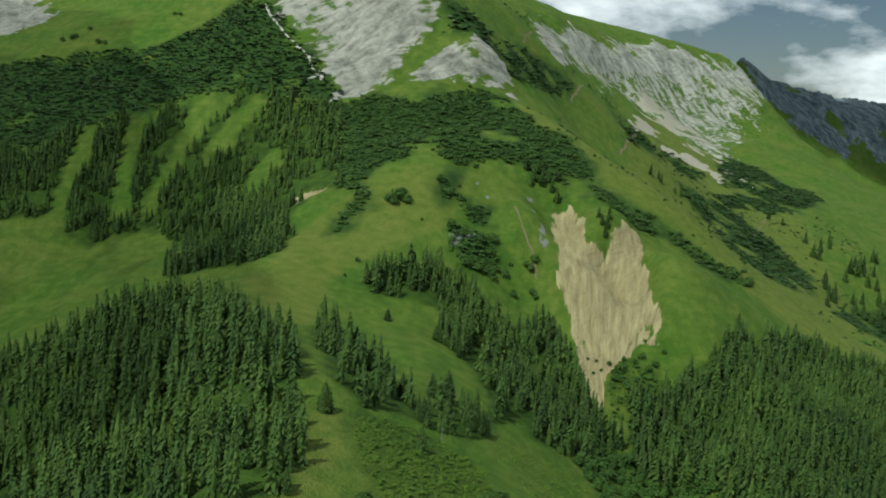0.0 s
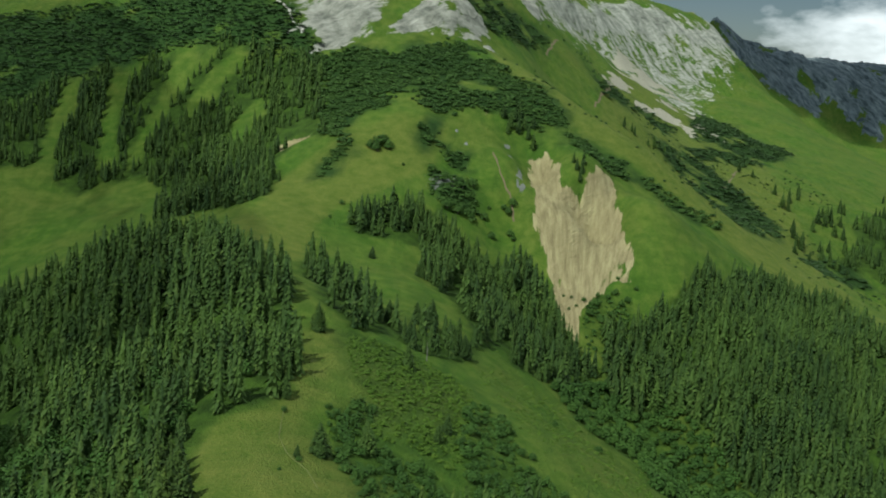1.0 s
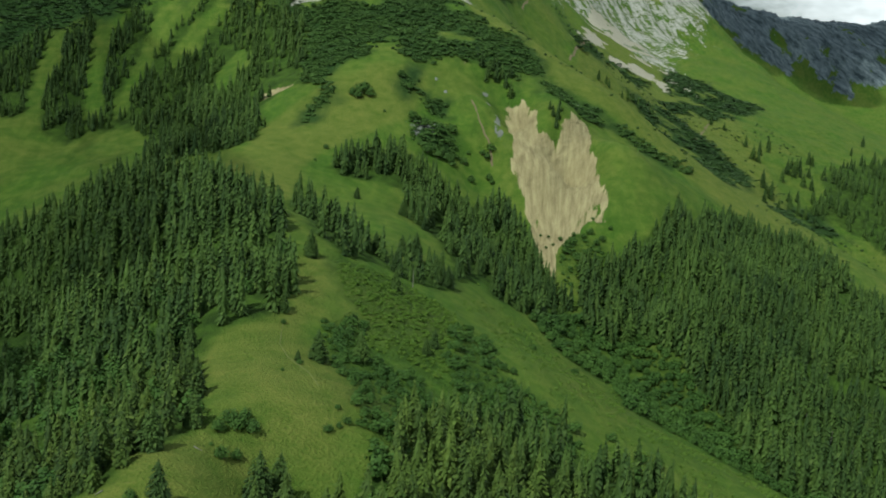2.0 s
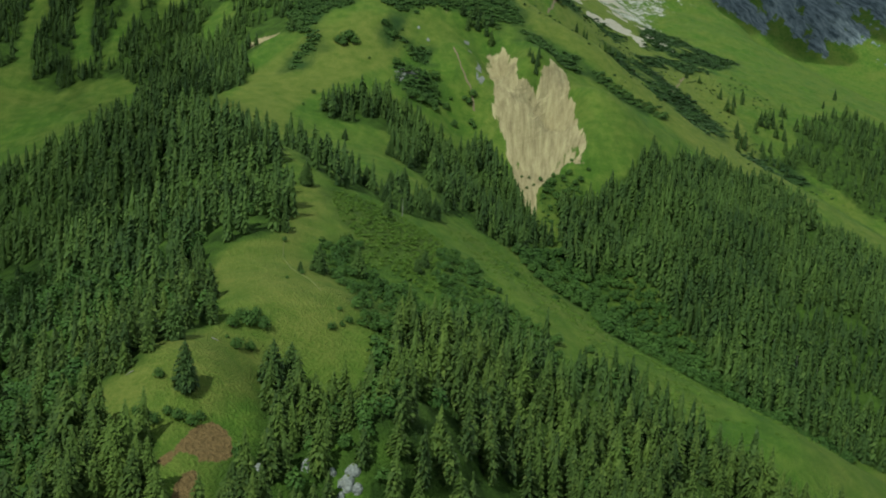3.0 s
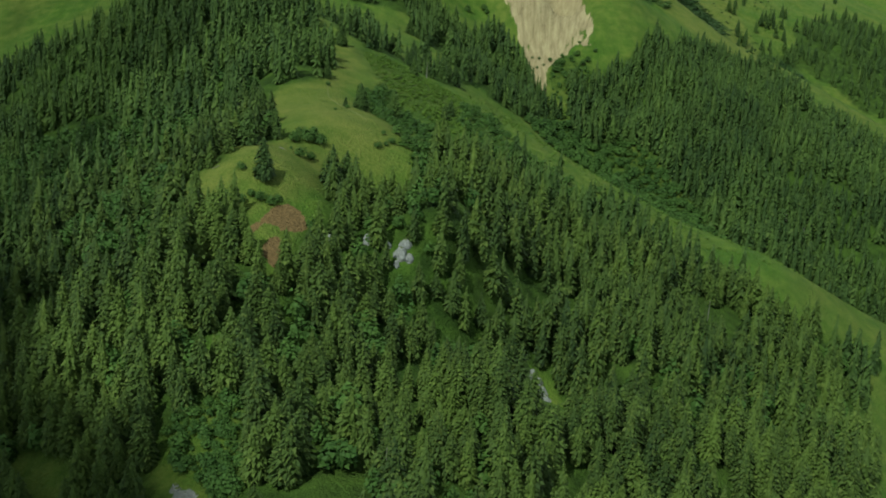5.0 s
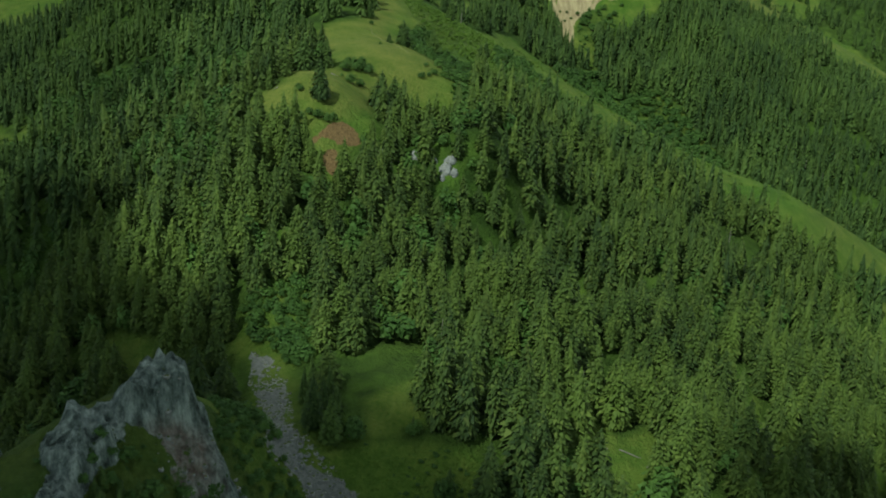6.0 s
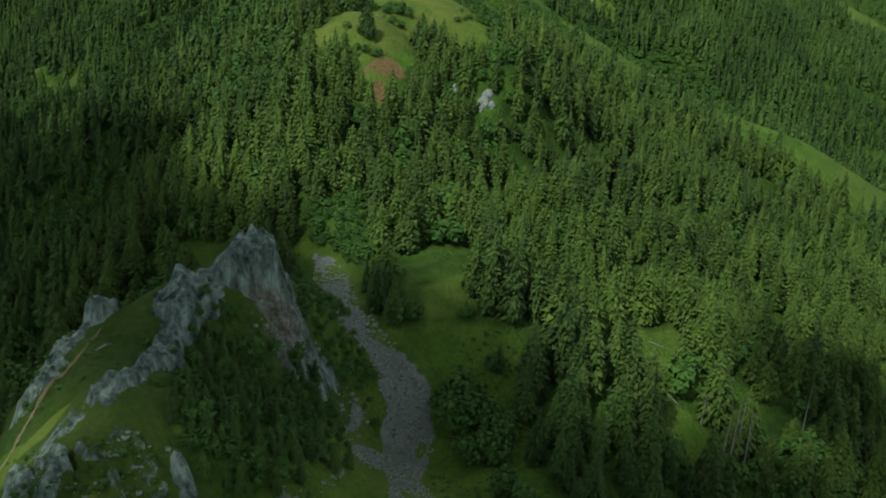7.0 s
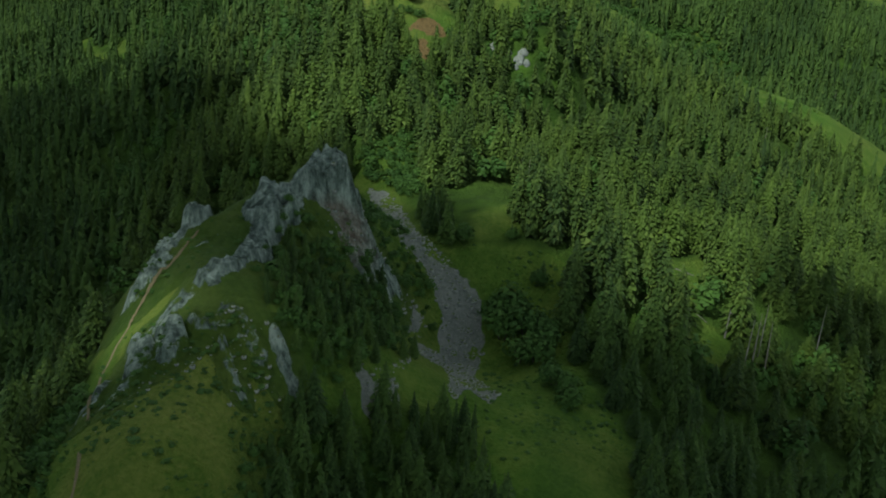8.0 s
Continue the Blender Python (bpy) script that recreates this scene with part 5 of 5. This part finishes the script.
for x, y, h in ((264, 1338, 15), (280, 1344, 14), (311, 1365, 17), (321, 1376, 13), (354, 1400, 16), (277, 1349, 14), (489, 1569, 18), (509, 1565, 15), (527, 1511, 20), (527, 1474, 24), (535, 1471, 20), (570, 1533, 18),
                (575, 1460, 25), (591, 1469, 27), (583, 1455, 22), (590, 1433, 22), (528, 1309, 22), (540, 1311, 24), (551, 1312, 21), (507, 1366, 22), (497, 1302, 24), (639, 1530, 20), (483, 1233, 18), (573, 1340, 20), (554, 1421, 22),
                (600, 1478, 24), (612, 1470, 20), (560, 1300, 19), (470, 1250, 17), (590, 1390, 19), (330, 1384, 12), (300, 1352, 12),
                (530, 1518, 16), (545, 1499, 23), (577, 1554, 21), (588, 1480, 19), (595, 1460, 17), (634, 1531, 24), (603, 1432, 22), (557, 1362, 20), (538, 1345, 18), (763, 1679, 16), (826, 1779, 23), (805, 1682, 21), (816, 1663, 19), (495, 1316, 17), (504, 1319, 24), (498, 1336, 22)):
    FAR_SPRUCES.plant(x, y, h, prng.uniform(0, 360), "dark spruce on the pasture beyond the ridge", "tree", "spruces beyond the ridge")


def bush_builder(crown, stem):
    def build():
        ob = new("bush")
        part("crown", crown, ob)
        part("stem", stem, ob, "short grey stems")
        return ob
    return build


bush_stem = mesh_from("bush_stem", *joined([tube([(0.05 * c, 0.05 * s, -0.08), (0.16 * c, 0.16 * s, 0.3)], [0.02, 0.008], 5) for c, s in ((1, 0), (-0.5, 0.8), (-0.5, -0.8))]), BARK)
BUSHES = Kind([bush_builder(mesh_from("bush_crown", *bush_crown(400, prng, 0.75), LEAVES_OWN), bush_stem) for _ in range(4)])
for x, y, w in ((-53, 245, 6), (-48, 249, 7), (-44, 249, 6), (-51, 251, 6), (-47, 253, 6), (-50, 231, 6), (-46, 235, 5), (-68, 195, 4), (-21, 258, 4), (-18, 261, 3), (-15, 264, 4), (-19, 271, 3), (-55, 183, 4), (-63, 182, 4), (-72, 182, 4), (-67, 178, 5), (-60, 181, 5), (-57, 180, 5), (-69, 180, 4), (-54, 236, 2), (-44, 344, 3), (-34, 304, 3), (-39, 292, 2)):
    BUSHES.plant(x, y, w, prng.uniform(0, 360), "low round green bush on the spur's meadow", "bush", "bushes on the meadow")
for x, y, w in ((-29, 828, 8), (-36, 823, 6), (-23, 824, 7), (-31, 821, 6), (-26, 833, 5), (-52, 738, 3), (-58, 713, 2), (14, 807, 6), (23, 801, 6), (37, 805, 8), (47, 814, 7), (44, 799, 6), (25, 771, 7), (34, 774, 6), (45, 779, 6), (56, 791, 5), (62, 777, 5), (78, 810, 6), (75, 805, 5), (76, 788, 5), (79, 783, 4), (3, 857, 5), (10, 846, 5), (-10, 805, 2), (71, 807, 4), (60, 803, 3), (-65, 650, 3),
                (147, 714, 4), (142, 709, 3), (151, 703, 4), (132, 700, 5), (127, 691, 5), (125, 709, 3), (117, 716, 2), (112, 723, 2), (119, 706, 2), (134, 685, 5), (142, 692, 4), (156, 709, 4), (164, 721, 3), (151, 729, 2), (114, 704, 2), (135, 712, 3)):
    BUSHES.plant(x, y, 1.7 * w, prng.uniform(0, 360), "round dark bush on the steep slope beside the landslide", "bush", "bushes beside the landslide")
for x, y, w in ((38, 434, 5), (45, 414, 6), (51, 399, 6), (56, 400, 5), (78, 489, 5), (102, 553, 5), (103, 498, 6), (116, 545, 5), (141, 527, 6), (150, 519, 6), (161, 519, 6), (165, 495, 6), (178, 519, 6), (174, 487, 5), (191, 492, 5), (193, 477, 5), (212, 490, 5), (212, 471, 5), (248, 467, 6), (266, 475, 5), (108, 363, 7), (115, 362, 7), (97, 374, 6), (230, 484, 5), (236, 480, 4)):
    BUSHES.plant(x, y, w, prng.uniform(0, 360), "round green alder bush beside the grassy strip", "bush", "bushes along the grassy strip")
for x, y, w in ((-427, 1219, 8), (-417, 1220, 9), (-403, 1238, 7), (-383, 1205, 9), (-375, 1202, 8), (-308, 1263, 7), (-316, 1268, 6), (-414, 1223, 7)):
    BUSHES.plant(x, y, w, prng.uniform(0, 360), "dark clump of mountain pine on the upper grass", "bush", "clumps on the upper grass")
for x, y, w in ((-29, 2, 12), (-25, -4, 13), (-21, -10, 12), (-31, -4, 12), (-27, -14, 10), (-19, -7, 11), (-34, 2, 8), (-21, -32, 9), (-19, -38, 9), (-21, 10, 7), (-42, 22, 7), (-46, 24, 6), (-28, 23, 5), (-31, -1, 11), (-23, -15, 11), (-18, -43, 8)):
    BUSHES.plant(x, y, w, prng.uniform(0, 360), "dense dark green bush in the grassy hollow", "bush", "bushes in the hollow")
for x, y, h in ((-84, -52, 7), (-79, -50, 7), (-87, -58, 5), (-66, -46, 8), (-61, -38, 9), (-83, -42, 6), (-70, -40, 8), (-80, -45, 6), (-76, -44, 7), (-73, -48, 7), (-86, -47, 5), (-81, -56, 6), (-76, -54, 7), (-63, -42, 8), (-58, -40, 7), (-68, -50, 7), (-64, -50, 7), (-77, -76, 9), (-83, -84, 7), (-56, -70, 12), (-68, -70, 11), (-58, -76, 13), (-62, -82, 12), (-48, -74, 12), (-72, -84, 11),
                (-28, 23, 5), (-47, 20, 13), (-51, 24, 14), (-20, 10, 8), (-68, -56, 8), (-50, -88, 12), (-42, -84, 13), (-74, -60, 7), (-55, -34, 7), (-66, -76, 12), (-53, -80, 13), (-75, -90, 11), (-46, -92, 14), (-60, -92, 13), (-80, -78, 8), (-70, -94, 12), (-54, -96, 14), (-38, -90, 13), (-66, -84, 12), (-50, -66, 9), (-44, -78, 12)):
    SPRUCES.plant(x, y, h, prng.uniform(0, 360), "dark green spruce on the flank of the rocky ridge", "tree", "spruces below the rocky ridge")


# ---- rocks ----
def crag_mesh(w, d, h, seed, level=4, sharp=1.0):
    """A weathered limestone crag: furrowed down its sides, broken at the top."""
    bm = bmesh.new()
    bmesh.ops.create_icosphere(bm, subdivisions=level, radius=1.0)
    off = Vector((seed * 7.3, seed * 3.1, seed * 1.7))
    for v in bm.verts:
        n = v.co.normalized()
        p = Vector((n.x * w / 2, n.y * d / 2, n.z * h))
        furrow = noise.ridged_multi_fractal(Vector((p.x * 0.30, p.y * 0.30, p.z * 0.07)) + off, 1.0, 2.2, 4, 1.0, 2.0)
        blocks = noise.fractal(p * 0.45 + off, 0.9, 2.1, 4)
        cell = noise.cell(p * 0.42 + off)
        r = 0.72 + 0.16 * furrow * sharp + 0.20 * blocks + 0.13 * cell
        taper = 1 - 0.38 * max(n.z, 0) ** 1.5
        v.co = Vector((p.x * r * taper, p.y * r * taper, p.z * (0.8 + 0.3 * (r - 0.72))))
    me = bpy.data.meshes.new("crag")
    bm.to_mesh(me)
    bm.free()
    me.materials.append(STONE)
    return me


def crag(x, y, top, w, d, h, turn, seed, label, level=4):
    ob = new("rock_crag", crag_mesh(w, d, h, seed, level))
    ob.matrix_basis = pose(x, y, top - h * 0.95, 0, 0, turn)
    return tagged(ob, label, "rock", "limestone crags")


for k, (x, y, w, h) in enumerate(((-14, 176, 5.5, 5), (-11, 175, 3.5, 4), (34, 176, 4, 5), (37, 171, 5, 5), (-18, 178, 3.5, 4), (-12, 179, 4.5, 4), (-15, 173, 3, 3), (-37, 175, 5, 5), (-32, 176, 5, 5), (-25, 179, 4, 6), (40, 243, 3, 5), (36, 174, 4, 5), (38, 168, 5, 5), (33, 160, 4, 3), (57, 127, 3, 3))):
    crag(x, y, float(ground_at(x, y)[0]) + h * 0.55, w * 1.1, w * 0.9, h * 0.8, 40 * k, 40 + k, "pale grey rock outcrop among the forest spruces", 3)
for k, (x, y, w, h) in enumerate(((14, 788, 5, 3), (20, 805, 6, 3), (31, 812, 5, 3), (24, 800, 4, 2), (160, 892, 5, 2), (33, 871, 4, 3), (41, 860, 4, 3))):
    crag(x, y, float(ground_at(x, y)[0]) + h * 0.6, w, w, h, 25 * k, 60 + k, "small white rock on the hillside turf", 2)


def stones(name, label, outlines, spacing, size, seed):
    """Loose stones, far too many to count."""
    p = scatter(outlines, spacing, seed)
    p = p[mrng.uniform(0, 1, len(p)) < 0.8]
    tpl = []
    for k in range(5):
        bm = bmesh.new()
        bmesh.ops.create_icosphere(bm, subdivisions=1, radius=0.5)
        v = np.array([tuple(a.co) for a in bm.verts]) * np.array([prng.uniform(0.7, 1.3), prng.uniform(0.7, 1.2), prng.uniform(0.5, 0.9)])
        v = v * np.random.default_rng(seed + k).uniform(0.75, 1.2, (len(v), 1))
        f = np.array([[a.index for a in t.verts] for t in bm.faces])
        bm.free()
        tpl.append((v, f))
    s = mrng.uniform(0, 1, len(p)) ** 3 * (size[1] - size[0]) + size[0]
    v, f, t = planted(tpl, p, s, np.ones(len(p)), np.random.default_rng(seed), sink=0.05)
    tagged(new(name, mesh_from(name, v, f, STONE)), label, "stones", kind="stuff")


stones("scree_stones", "loose grey limestone scree in the gully", ("main_scree", "scree_upper_arm", "scree_cross_arm", "scree_low_arm"), 1.0, (0.3, 2.2), 70)
stones("ridge_stones", "broken pale stones scattered on the ridge", ("slab_band", "red_face", "low_outcrops"), 1.5, (0.3, 1.7), 71)
stones("far_blocks", "white rocks on the slope beside the landslide", ("white_blocks",), 4.0, (0.8, 3.5), 73)


# ---- dead trees, logs and paths ----
def snag(x, y, h, lean_x, lean_y, seed):
    r = random.Random(seed)
    ob = new("dead_tree")
    top = (lean_x * h, lean_y * h, h)
    trunk = part("trunk", mesh_from("snag_trunk", *tube([(0, 0, -0.5), (top[0] * 0.4, top[1] * 0.4, h * 0.4), top], [0.28, 0.2, 0.04], 7), DEADWOOD), ob)
    for k in range(9):
        f, a, n = r.uniform(0.25, 0.95), r.uniform(0, 6.28), r.uniform(0.5, 1.5)
        p = (top[0] * f, top[1] * f, h * f)
        part("branch", mesh_from("snag_branch", *tube([p, (p[0] + math.cos(a) * n, p[1] + math.sin(a) * n, p[2] - 0.3)], [0.05, 0.015], 4), DEADWOOD), trunk)
    ob.matrix_basis = pose(x, y, float(ground_at(x, y)[0]))
    return tagged(ob, "bleached grey dead spruce without needles", "dead tree", "dead spruces")


for k, (x, y, h, a, b) in enumerate(((39, 0, 18, 0.02, 0.0), (41, 2, 20, 0.03, 0.02), (36.5, -1, 16, 0.05, 0.0), (43.5, 1.5, 17, 0.0, 0.03), (34, 11, 9, 0.04, 0.0), (66, 22, 19, 0.02, 0.0), (19, 62, 11, 0.0, 0.0), (52, 130, 12, 0.03, 0), (-20, 60, 12, 0, 0.02), (88, 95, 14, 0.02, 0), (120, 250, 15, 0, 0), (262, 520, 18, 0.02, 0), (272, 512, 17, 0.03, 0), (250, 530, 17, 0, 0), (10, 470, 10, 0, 0))):
    snag(x, y, h, a, b, k)


def log(x, y, length, turn, seed):
    v, f = tube([(0, 0, 0), (0.02, 0, length * 0.5), (0, 0, length)], [0.18, 0.14, 0.05], 7)
    ob = new("fallen_log", mesh_from("fallen_log", v, f, DEADWOOD))
    a = radians(turn)
    z0, z1 = float(ground_at(x, y)[0]), float(ground_at(x + math.cos(a) * length, y + math.sin(a) * length)[0])
    ob.matrix_basis = look((x, y, z0 + 0.25), (x + math.cos(a) * length, y + math.sin(a) * length, z1 + 0.25)) @ pose(0, 0, 0, 180)
    return tagged(ob, "bleached fallen spruce trunk lying in the grass", "log", "fallen logs")


for k, (x, y, n, a) in enumerate(((24, 24, 11, -58), (19, 50, 7, -45), (27, 46, 6, -30), (33, 40, 7, -75), (-58, 230, 3, -30), (-76, 200, 2.5, 200))):
    log(x, y, n, a, k)


def footpath(name, label, mat, width, *pts):
    """A worn strip that lies on the ground."""
    pts = np.array(pts, float)
    line = np.concatenate([a + (b - a) * np.linspace(0, 1, 14)[:-1, None] for a, b in zip(pts[:-1], pts[1:])] + [pts[-1:]])
    line = line + (np.stack([fractal(line[:, 0], line[:, 1], 9, 3, 2), fractal(line[:, 0], line[:, 1], 9, 4, 2)], -1) - 0.5) * width * 2.2
    d = np.gradient(line, axis=0)
    side = np.stack([-d[:, 1], d[:, 0]], -1) / np.linalg.norm(d, axis=1)[:, None]
    w = width * (0.35 + 0.5 * noise2(line[:, 0], line[:, 1], 4, 8))[:, None]
    verts = []
    for off in (-1, -0.35, 0.35, 1):
        p = line + side * w * off
        verts.append(np.column_stack([p, np.array([top_at(a, b) for a, b in p]) + (0.22 if abs(off) < 0.5 else -0.15)]))
    n = len(line)
    v = np.concatenate(verts)
    f = np.concatenate([np.stack([np.arange(n - 1) + n * k, np.arange(1, n) + n * k, np.arange(1, n) + n * (k + 1), np.arange(n - 1) + n * (k + 1)], -1) for k in range(3)])
    tagged(new(name, mesh_from(name, v, f, mat)), label, "path", kind="structure")


EARTH = bark_material("trodden_earth", (0.10, 0.085, 0.04), (0.20, 0.165, 0.085))
WORN = bark_material("worn_turf", (0.085, 0.115, 0.025), (0.16, 0.17, 0.05))
GRAVEL = bark_material("pale_gravel", (0.34, 0.33, 0.29), (0.52, 0.50, 0.45))
footpath("path_ridge", "narrow trodden earth path along the grassy ridge", EARTH, 0.7, (-106.6, -31), (-108.9, -37), (-112.6, -46), (-116.5, -52), (-118.5, -58), (-119, -66), (-118.5, -76), (-117, -86))
footpath("path_ridge_low", "narrow trodden earth path on the lower ridge", EARTH, 0.8, (-115.5, -95), (-114.5, -101), (-114, -107))
footpath("path_spur", "faint trodden path over the spur's meadow", WORN, 0.4, (-44, 345), (-43, 322), (-38, 308), (-31, 298), (-26, 284))
footpath("gully_pale", "pale gravel runnel through the dwarf pine", GRAVEL, 2.6, (-205, 1227), (-190, 1190), (-174, 1160), (-156, 1140), (-142, 1123), (-132, 1098), (-120, 1076))
footpath("path_valley", "pale trodden path down the far pasture", EARTH, 3.0, (431, 1428), (453, 1493), (474, 1542), (503, 1610))
footpath("path_back", "pale path on the green flank below the cliff", EARTH, 3.0, (222, 1330), (239, 1378), (267, 1475))
footpath("path_flank", "short pale path on the back ridge", EARTH, 2.6, (158, 1346), (171, 1394), (183, 1432))
footpath("path_top", "short pale path near the back ridge's top", EARTH, 2.6, (93, 1346), (102, 1388), (115, 1463))
footpath("runnel_slope", "pale eroded runnel on the steep turf", EARTH, 1.6, (63, 850), (69, 832), (76, 817), (80, 800))


# ---- clouds out of view, set to shade parts of the land ----
def cloud(target, distance, lumps, seed):
    """An unseen cumulus cloud high in the sky towards the sun, made of many puffs that shade the land below."""
    r = random.Random(seed)
    bm = bmesh.new()
    centre = Vector(target) + SUN * distance
    for x, y, z, s in lumps:
        puffs, spread = (1 if z > 8 else 2, 0.3) if z else (5, 0.5)
        for _ in range(puffs):
            q = s * (r.uniform(0.8, 0.95) if z else r.uniform(0.55, 0.8))
            at = centre + Vector((x + r.uniform(-spread, spread) * s, y + r.uniform(-spread, spread) * s, z + r.uniform(-0.1, 0.35) * s))
            bmesh.ops.create_icosphere(bm, subdivisions=3, radius=q, matrix=Matrix.Translation(at) @ Matrix.Diagonal((1, 1, 0.7, 1)))
    for v in bm.verts:
        v.co += Vector(noise.turbulence_vector(v.co / 70, 4, False)) * 22
    me = bpy.data.meshes.new("cloud")
    bm.to_mesh(me)
    bm.free()
    me.materials.append(VAPOUR)
    tagged(new("cloud", me), "unseen cumulus cloud that shades the land below", "cloud", kind="structure")


VAPOUR, vn, vl, vb = material("cloud_vapour")
vl.new(ramp(vn, vl, tex_noise(vn, vl, vn.new("ShaderNodeTexCoord").outputs["Object"], 0.01, 5), (0.3, (0.78, 0.79, 0.81)), (0.7, (0.9, 0.9, 0.9))), vb.inputs["Base Color"])
vb.inputs["Roughness"].default_value = 1.0
# each veil of vapour lets a part of the sunlight through, so that thick puffs shade more than thin edges
vb.inputs["Alpha"].default_value = 0.43
cloud((0, 0, 205), 1500, ((-235, 92, 0, 50), (-190, 75, 0, 60), (-140, 25, 0, 55), (-118, 55, 0, 42), (-160, 95, 0, 48), (-87, -8, 10, 39), (-226, 176, 0, 50), (-190, 132, 0, 46), (-158, -92, 0, 32), (-112, -124, 5, 40), (-66, 14, 5, 34), (-51, -43, 5, 45), (-82, -120, 10, 52), (0, -74, 0, 55), (50, -62, 0, 54), (-28, -16, 0, 24), (-58, 0, 5, 26), (100, -15, 0, 55), (97, 34, 0, 36), (80, 42, 0, 32), (66, 18, 0, 26), (-175, 112, 0, 46), (-214, 132, 0, 50), (-68, -12, 5, 32), (160, 15, 0, 60), (230, 50, 0, 60), (300, 80, 0, 70),
                          (-300, 20, 0, 110), (-270, 40, 30, 90), (-200, 20, 30, 80), (-220, 170, 5, 60), (-215, 60, 0, 60), (-170, 30, 0, 50), (-160, 60, 0, 40), (-260, 120, 0, 60), (-175, 130, 5, 50), (-290, 230, 5, 80), (-262, -50, 0, 100), (-120, -165, 5, 70), (-40, -120, 5, 60), (-20, -170, 0, 90), (80, -140, 0, 100), (180, -90, 0, 100), (280, -20, 0, 110), (-330, -150, 0, 150), (-190, -300, 0, 140), (50, -320, 0, 150), (250, -250, 0, 150)), 5)
# added out of view to darken the far cliff wall
cloud((1480, 4180, 350), 1900, ((-260, 60, 0, 170), (0, 0, 0, 190), (260, 60, 0, 200), (520, 100, 0, 200), (150, -150, 0, 180), (-150, 280, 0, 200), (150, 300, 0, 220), (500, 350, 0, 230), (800, 300, 0, 230)), 7)


SUN_VEIL, hn, hl, hb = material("sun_dimming_veil")
hl.new(ramp(hn, hl, tex_noise(hn, hl, hn.new("ShaderNodeTexCoord").outputs["Object"], 0.01, 5), (0.3, (0.78, 0.79, 0.81)), (0.7, (0.9, 0.9, 0.9))), hb.inputs["Base Color"])
hb.inputs["Roughness"].default_value, hb.inputs["Alpha"].default_value = 1.0, 0.2


def veil(target, distance, half, seed):
    """One broad thin cloud, unseen, added to dim the sunlight on the left slopes."""
    bm = bmesh.new()
    bmesh.ops.create_icosphere(bm, subdivisions=5, radius=1.0)
    centre = Vector(target) + SUN * distance
    for v in bm.verts:
        p = Vector((v.co.x * half[0], v.co.y * half[1], v.co.z * half[2]))
        wave = Vector(noise.turbulence_vector(p / 160 + Vector((seed, 0, 0)), 4, False)) * 90
        v.co = centre + p + Vector((wave.x, wave.y, wave.z * 0.15))
    me = bpy.data.meshes.new("cloud")
    bm.to_mesh(me)
    bm.free()
    me.materials.append(SUN_VEIL)
    tagged(new("cloud", me), "thin unseen cloud added to dim the left slopes", "cloud", kind="structure")


veil((-430, 700, 240), 1500, (310, 800, 40), 3)
